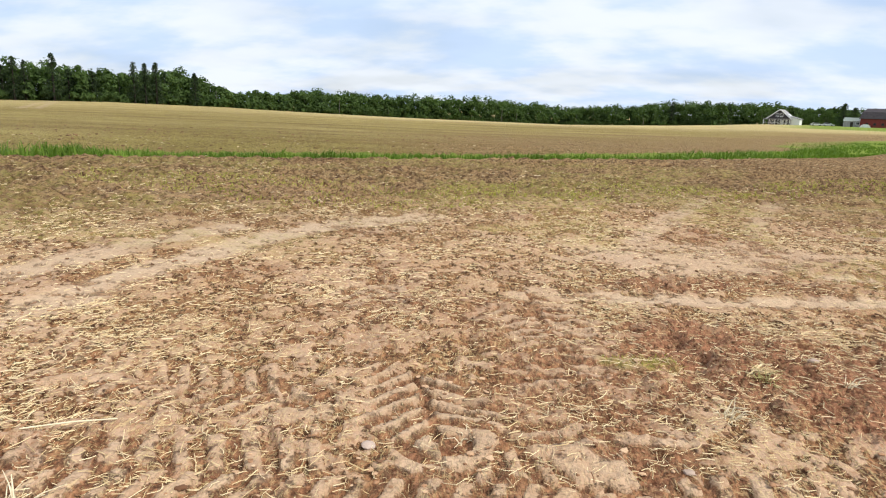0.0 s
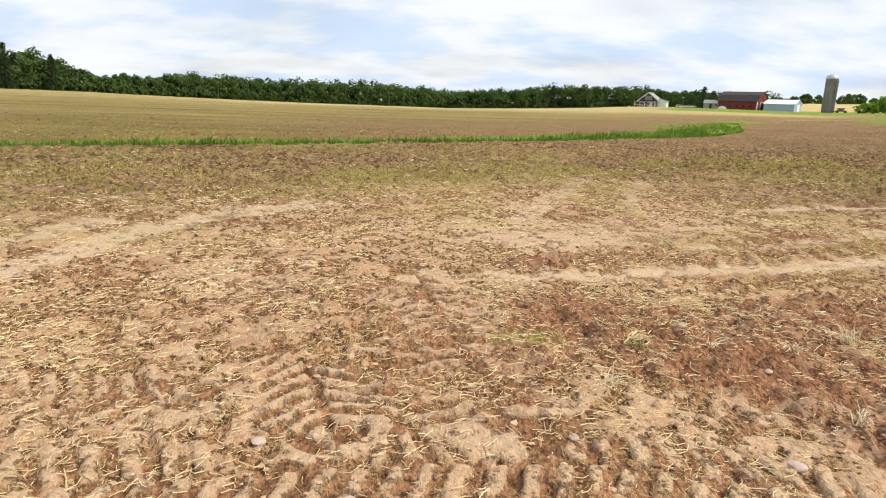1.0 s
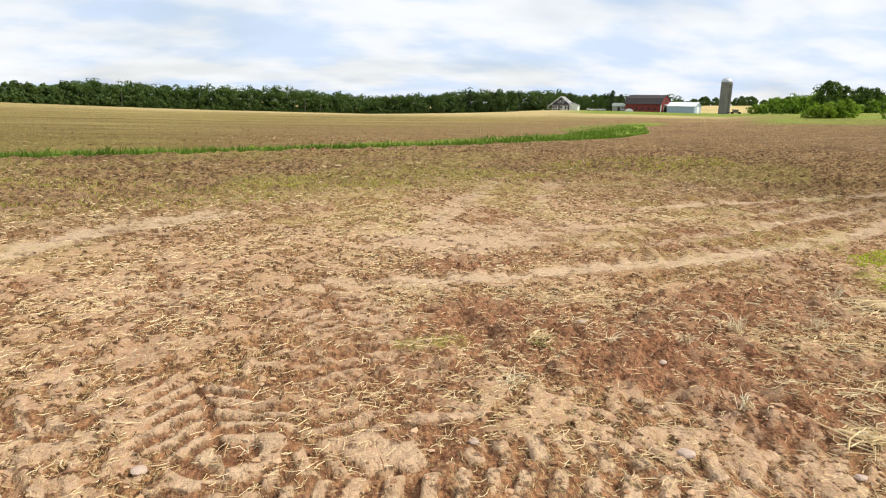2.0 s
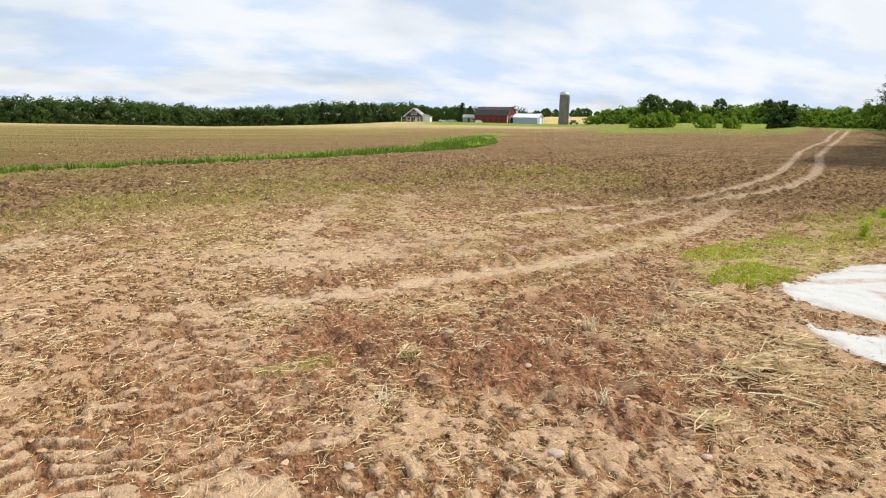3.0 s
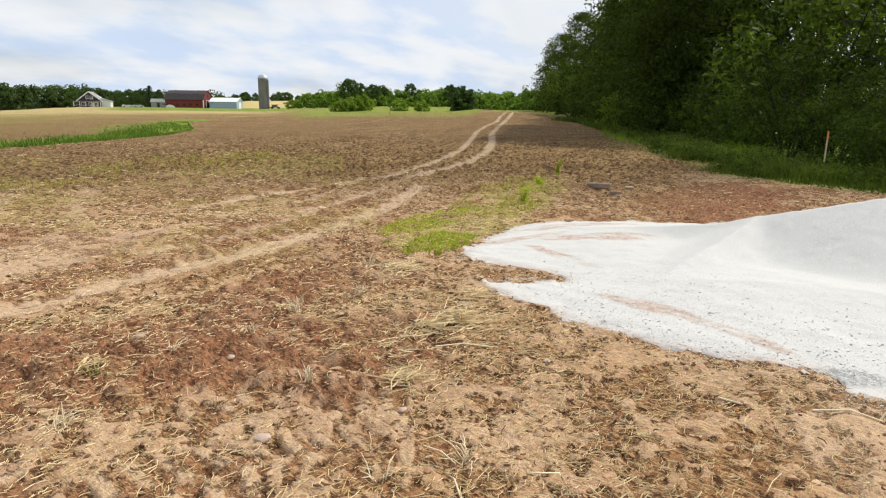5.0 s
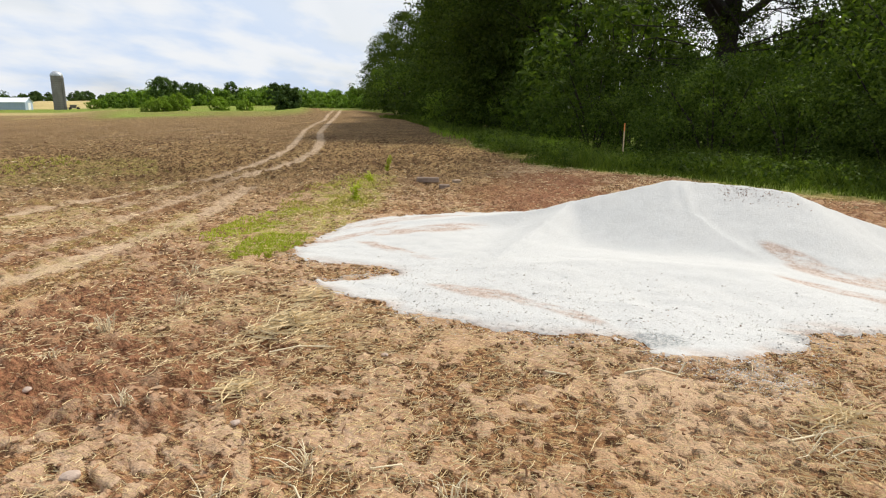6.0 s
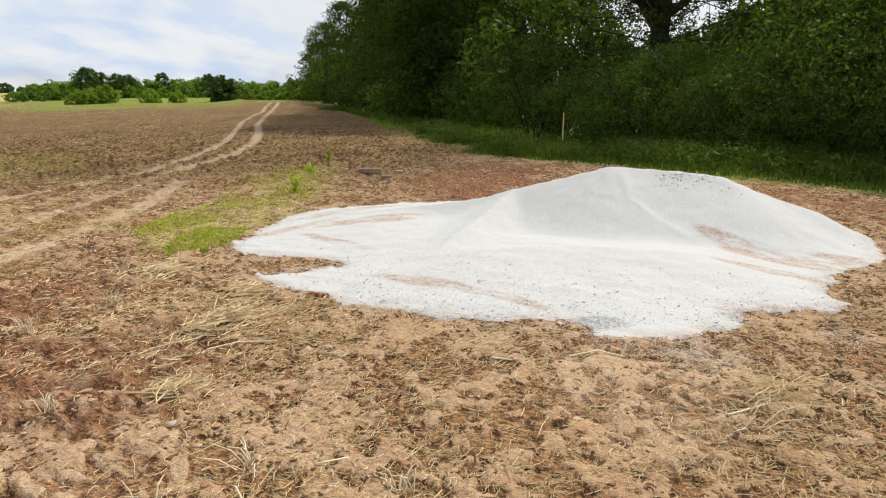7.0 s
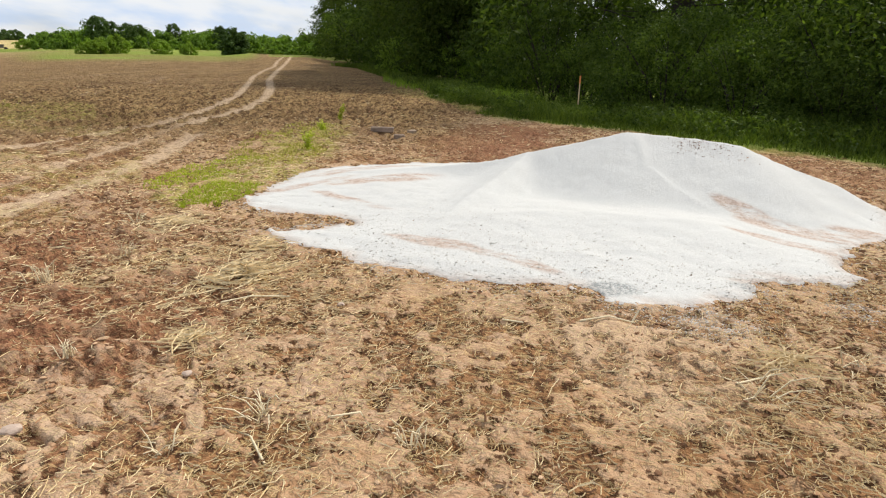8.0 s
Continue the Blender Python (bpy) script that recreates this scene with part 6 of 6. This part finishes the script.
def straw_heap(x, y, rx, ry, turn, n, h, seed, label, lo=0.08, hi=0.26, name="straw_clump"):
    rg = np.random.default_rng(seed)
    n = int(0.6 * n)
    a, r = rg.uniform(0, 2 * math.pi, n), np.abs(rg.normal(0, 0.55, n)).clip(0, 1.3)
    px, py = rx * r * np.cos(a), ry * r * np.sin(a)
    c, s = math.cos(radians(turn)), math.sin(radians(turn))
    X, Y = x + c * px - s * py, y + s * px + c * py
    z = ground_z(X, Y) + h * np.maximum(0, 1 - r) * rg.random(n) + 0.004
    v, f = strips(X, Y, z, rg.uniform(lo, hi, n), rg.uniform(0.0045, 0.0085, n), rg.uniform(0, 2 * math.pi, n), rg.normal(0.0, 0.13, n), rg.normal(0, 0.2, n), rg)
    ob = part(name, array_mesh(name, v, f), STRAW_GOLD)
    tagged(ob, label, "straw", kind="stuff")


straw_heap(3.66, 2.80, 0.46, 0.26, -20, 560, 0.09, 520, "loose tangled heap of pale dry straw")
straw_heap(1.62, 3.85, 0.2, 0.1, 20, 50, 0.03, 524, "matted straw tuft on reddish soil", 0.04, 0.14)
straw_heap(2.75, 2.45, 0.25, 0.2, 60, 130, 0.05, 525, "flattened straw tuft on tan soil")
straw_heap(3.7, -0.45, 0.3, 0.22, -30, 140, 0.05, 526, "flattened straw tuft on tan soil")
straw_heap(4.6, 4.2, 0.5, 0.25, 15, 260, 0.05, 529, "flattened straw band beside green weeds")
straw_heap(4.3, 3.1, 0.3, 0.2, 15, 160, 0.05, 530, "flattened straw tuft beside the heap")


STALK = simple("bleached_stalk", (0.70, 0.58, 0.37), (0.80, 0.69, 0.48), 12, 0.7)
STALK_GREEN = simple("olive_stem", (0.36, 0.32, 0.11), (0.60, 0.52, 0.26), 12, 0.7)


def straw_tuft(x, y, h, n, lean, seed, mat, label):
    """Stems standing and leaning out of one root."""
    rg = np.random.default_rng(seed)
    paths = []
    for k in range(n):
        a, l = rg.uniform(0, 2 * math.pi), h * rg.uniform(0.5, 1.25)
        t = lean * rg.uniform(0.4, 1.3)
        dx, dy = math.cos(a) * math.sin(t) * l, math.sin(a) * math.sin(t) * l
        ox, oy = rg.normal(0, 0.18 * h, 2)
        w = rg.uniform(0.0020, 0.0038)
        top = math.cos(t) * l
        paths.append([(ox, oy, -0.015, w), (ox + 0.45 * dx, oy + 0.45 * dy, 0.62 * top, w), (ox + dx, oy + dy, max(0.004, top * rg.uniform(0.55, 1.0)), 0.5 * w)])
    ob = part("straw_tuft", tube_mesh("straw_tuft", paths, 4), mat)
    ob.matrix_world = Matrix.Translation((x, y, gz(x, y)))
    tagged(ob, label, "straw", "tufts on the field")


for k, (x, y, h, n, lean) in enumerate([(3.1, 3.92, 0.17, 26, 0.55), (3.74, 3.89, 0.14, 20, 0.9), (2.30, 2.77, 0.11, 16, 0.8), (1.26, 3.34, 0.12, 30, 1.25), (2.54, 3.67, 0.10, 12, 1.0), (2.05, 3.74, 0.10, 12, 1.1),
                                        (2.36, 1.02, 0.15, 16, 0.95), (2.31, 1.69, 0.14, 16, 0.9), (3.31, -0.30, 0.22, 16, 1.45), (1.95, 1.88, 0.12, 12, 1.2), (3.82, -0.76, 0.2, 12, 1.4), (-1.72, 2.1, 0.15, 16, 1.3), (4.5, 4.55, 0.16, 24, 1.1), (-0.1, 2.95, 0.10, 10, 1.2)]):
    straw_tuft(x, y, h, n, lean, 560 + k, STALK, "upright tuft of bleached straw stems on brown soil" if lean < 1.0 else "sprawling tuft of bleached straw stems on soil")
straw_tuft(1.62, 3.80, 0.13, 40, 1.3, 590, STALK_GREEN, "matted olive tuft of half-dry grass on reddish soil")


def stalk(path, r, label):
    pts = [(x, y, gz(x, y) + z + r, r * (1 - 0.4 * k / len(path))) for k, (x, y, z) in enumerate(path)]
    ob = part("dry_stalk", tube_mesh("dry_stalk", [pts], 6), STALK)
    tagged(ob, label, "stalk")


stalk([(3.2, 2.62, 0.03), (3.36, 2.52, 0.02), (3.5, 2.34, 0.0)], 0.0055, "long bleached plant stalk lying beside straw")
stalk([(3.83, 0.6, 0.0), (3.92, 0.45, 0.01), (3.98, 0.3, 0.0)], 0.006, "bleached plant stalk lying on the soil")
stalk([(3.98, 0.32, 0.0), (4.03, 0.29, 0.06)], 0.006, "bleached plant stalk lying on the soil")
stalk([(3.66, 1.02, 0.0), (3.68, 0.9, 0.005)], 0.006, "bleached plant stalk lying on the soil")
stalk([(-2.1, 2.62, 0.0), (-1.9, 2.7, 0.02), (-1.72, 2.76, 0.0)], 0.005, "bleached forked stalk lying on the soil")
stalk([(-1.74, 1.95, 0.0), (-1.68, 2.08, 0.01), (-1.66, 2.2, 0.0)], 0.004, "bleached forked stalk lying on the soil")
stalk([(2.05, 1.5, 0.0), (2.13, 1.62, 0.03), (2.16, 1.78, 0.0)], 0.005, "bleached plant stalk lying on the soil")
stalk([(2.35, 1.2, 0.0), (2.4, 1.28, 0.04), (2.38, 1.42, 0.0)], 0.005, "bleached plant stalk lying on the soil")
stalk([(3.35, -0.2, 0.0), (3.5, -0.35, 0.02), (3.72, -0.5, 0.0)], 0.0055, "bleached plant stalk lying on the soil")


def weed_plant(x, y, h, seed, label):
    """A broad-leaved weed: stems with leaves all the way up."""
    rg = np.random.default_rng(seed)
    ob = thing("weed_plant", Matrix.Translation((x, y, gz(x, y))), label, "weed", "weeds by the heap")
    for k in range(6):
        a, l = rg.uniform(0, 6.28), h * rg.uniform(0.6, 1.0)
        tip = (0.35 * l * math.cos(a), 0.35 * l * math.sin(a), l)
        stem = part("stem", tube_mesh("stem", [[(0, 0, -0.02, 0.004), (tip[0] * 0.4, tip[1] * 0.4, l * 0.6, 0.003), (*tip, 0.0015)]], 5), WEEDS, ob)
        t = rg.random(26)
        pts = np.stack([tip[0] * t * t, tip[1] * t * t, l * t], -1) + rg.normal(0, 0.03, (26, 3)) * [1, 1, 0.3]
        v, f = leaves(pts, np.full(26, 0.055), rg, 0.8, 0.5)
        part("leaves", array_mesh("leaves", v, f), WEEDS, stem)


weed_plant(9.08, 5.68, 0.34, 540, "bushy green weed standing in thin straw")
weed_plant(13.4, 7.5, 0.40, 541, "bushy green weed standing on brown soil")
weed_plant(11.6, 6.9, 0.22, 543, "bushy green weed standing in thin straw")


def stone(x, y, r, seed, mat, label, flat=0.55):
    bm = bmesh.new()
    bmesh.ops.create_icosphere(bm, subdivisions=2, radius=0.75 * r)
    for v in bm.verts:
        k = 1 + 0.35 * noise.noise(v.co / r * 1.3 + Vector((seed, 0, 0)))
        v.co = Vector((v.co.x * k * 1.2, v.co.y * k, v.co.z * k * flat))
    ob = part("stone", bm_mesh("stone", bm), mat)
    ob.matrix_world = Matrix.Translation((x, y, gz(x, y) + 0.2 * r))
    tagged(ob, label, "stone", "stones in the field")


PALE = simple("pale_stone", (0.40, 0.30, 0.235), (0.54, 0.42, 0.34), 20, 0.8, 0.003)
GREY = simple("dull_stone", (0.34, 0.25, 0.19), (0.46, 0.35, 0.27), 20, 0.85, 0.003)
for k, (x, y, r, m) in enumerate([(-0.53, 2.8, 0.04, PALE), (0.915, 2.8, 0.03, GREY), (1.83, 2.52, 0.045, PALE), (2.46, 2.22, 0.028, PALE), (3.53, 2.0, 0.03, PALE), (1.97, 4.01, 0.035, GREY), (2.27, 3.47, 0.03, PALE), (1.45, 2.2, 0.04, GREY), (-0.1, 2.35, 0.035, PALE), (3.44, 3.2, 0.03, GREY)]):
    stone(x, y, r, 3.1 * k, m, "pale field stone half sunk in soil" if m is PALE else "small grey field stone half sunk in soil")
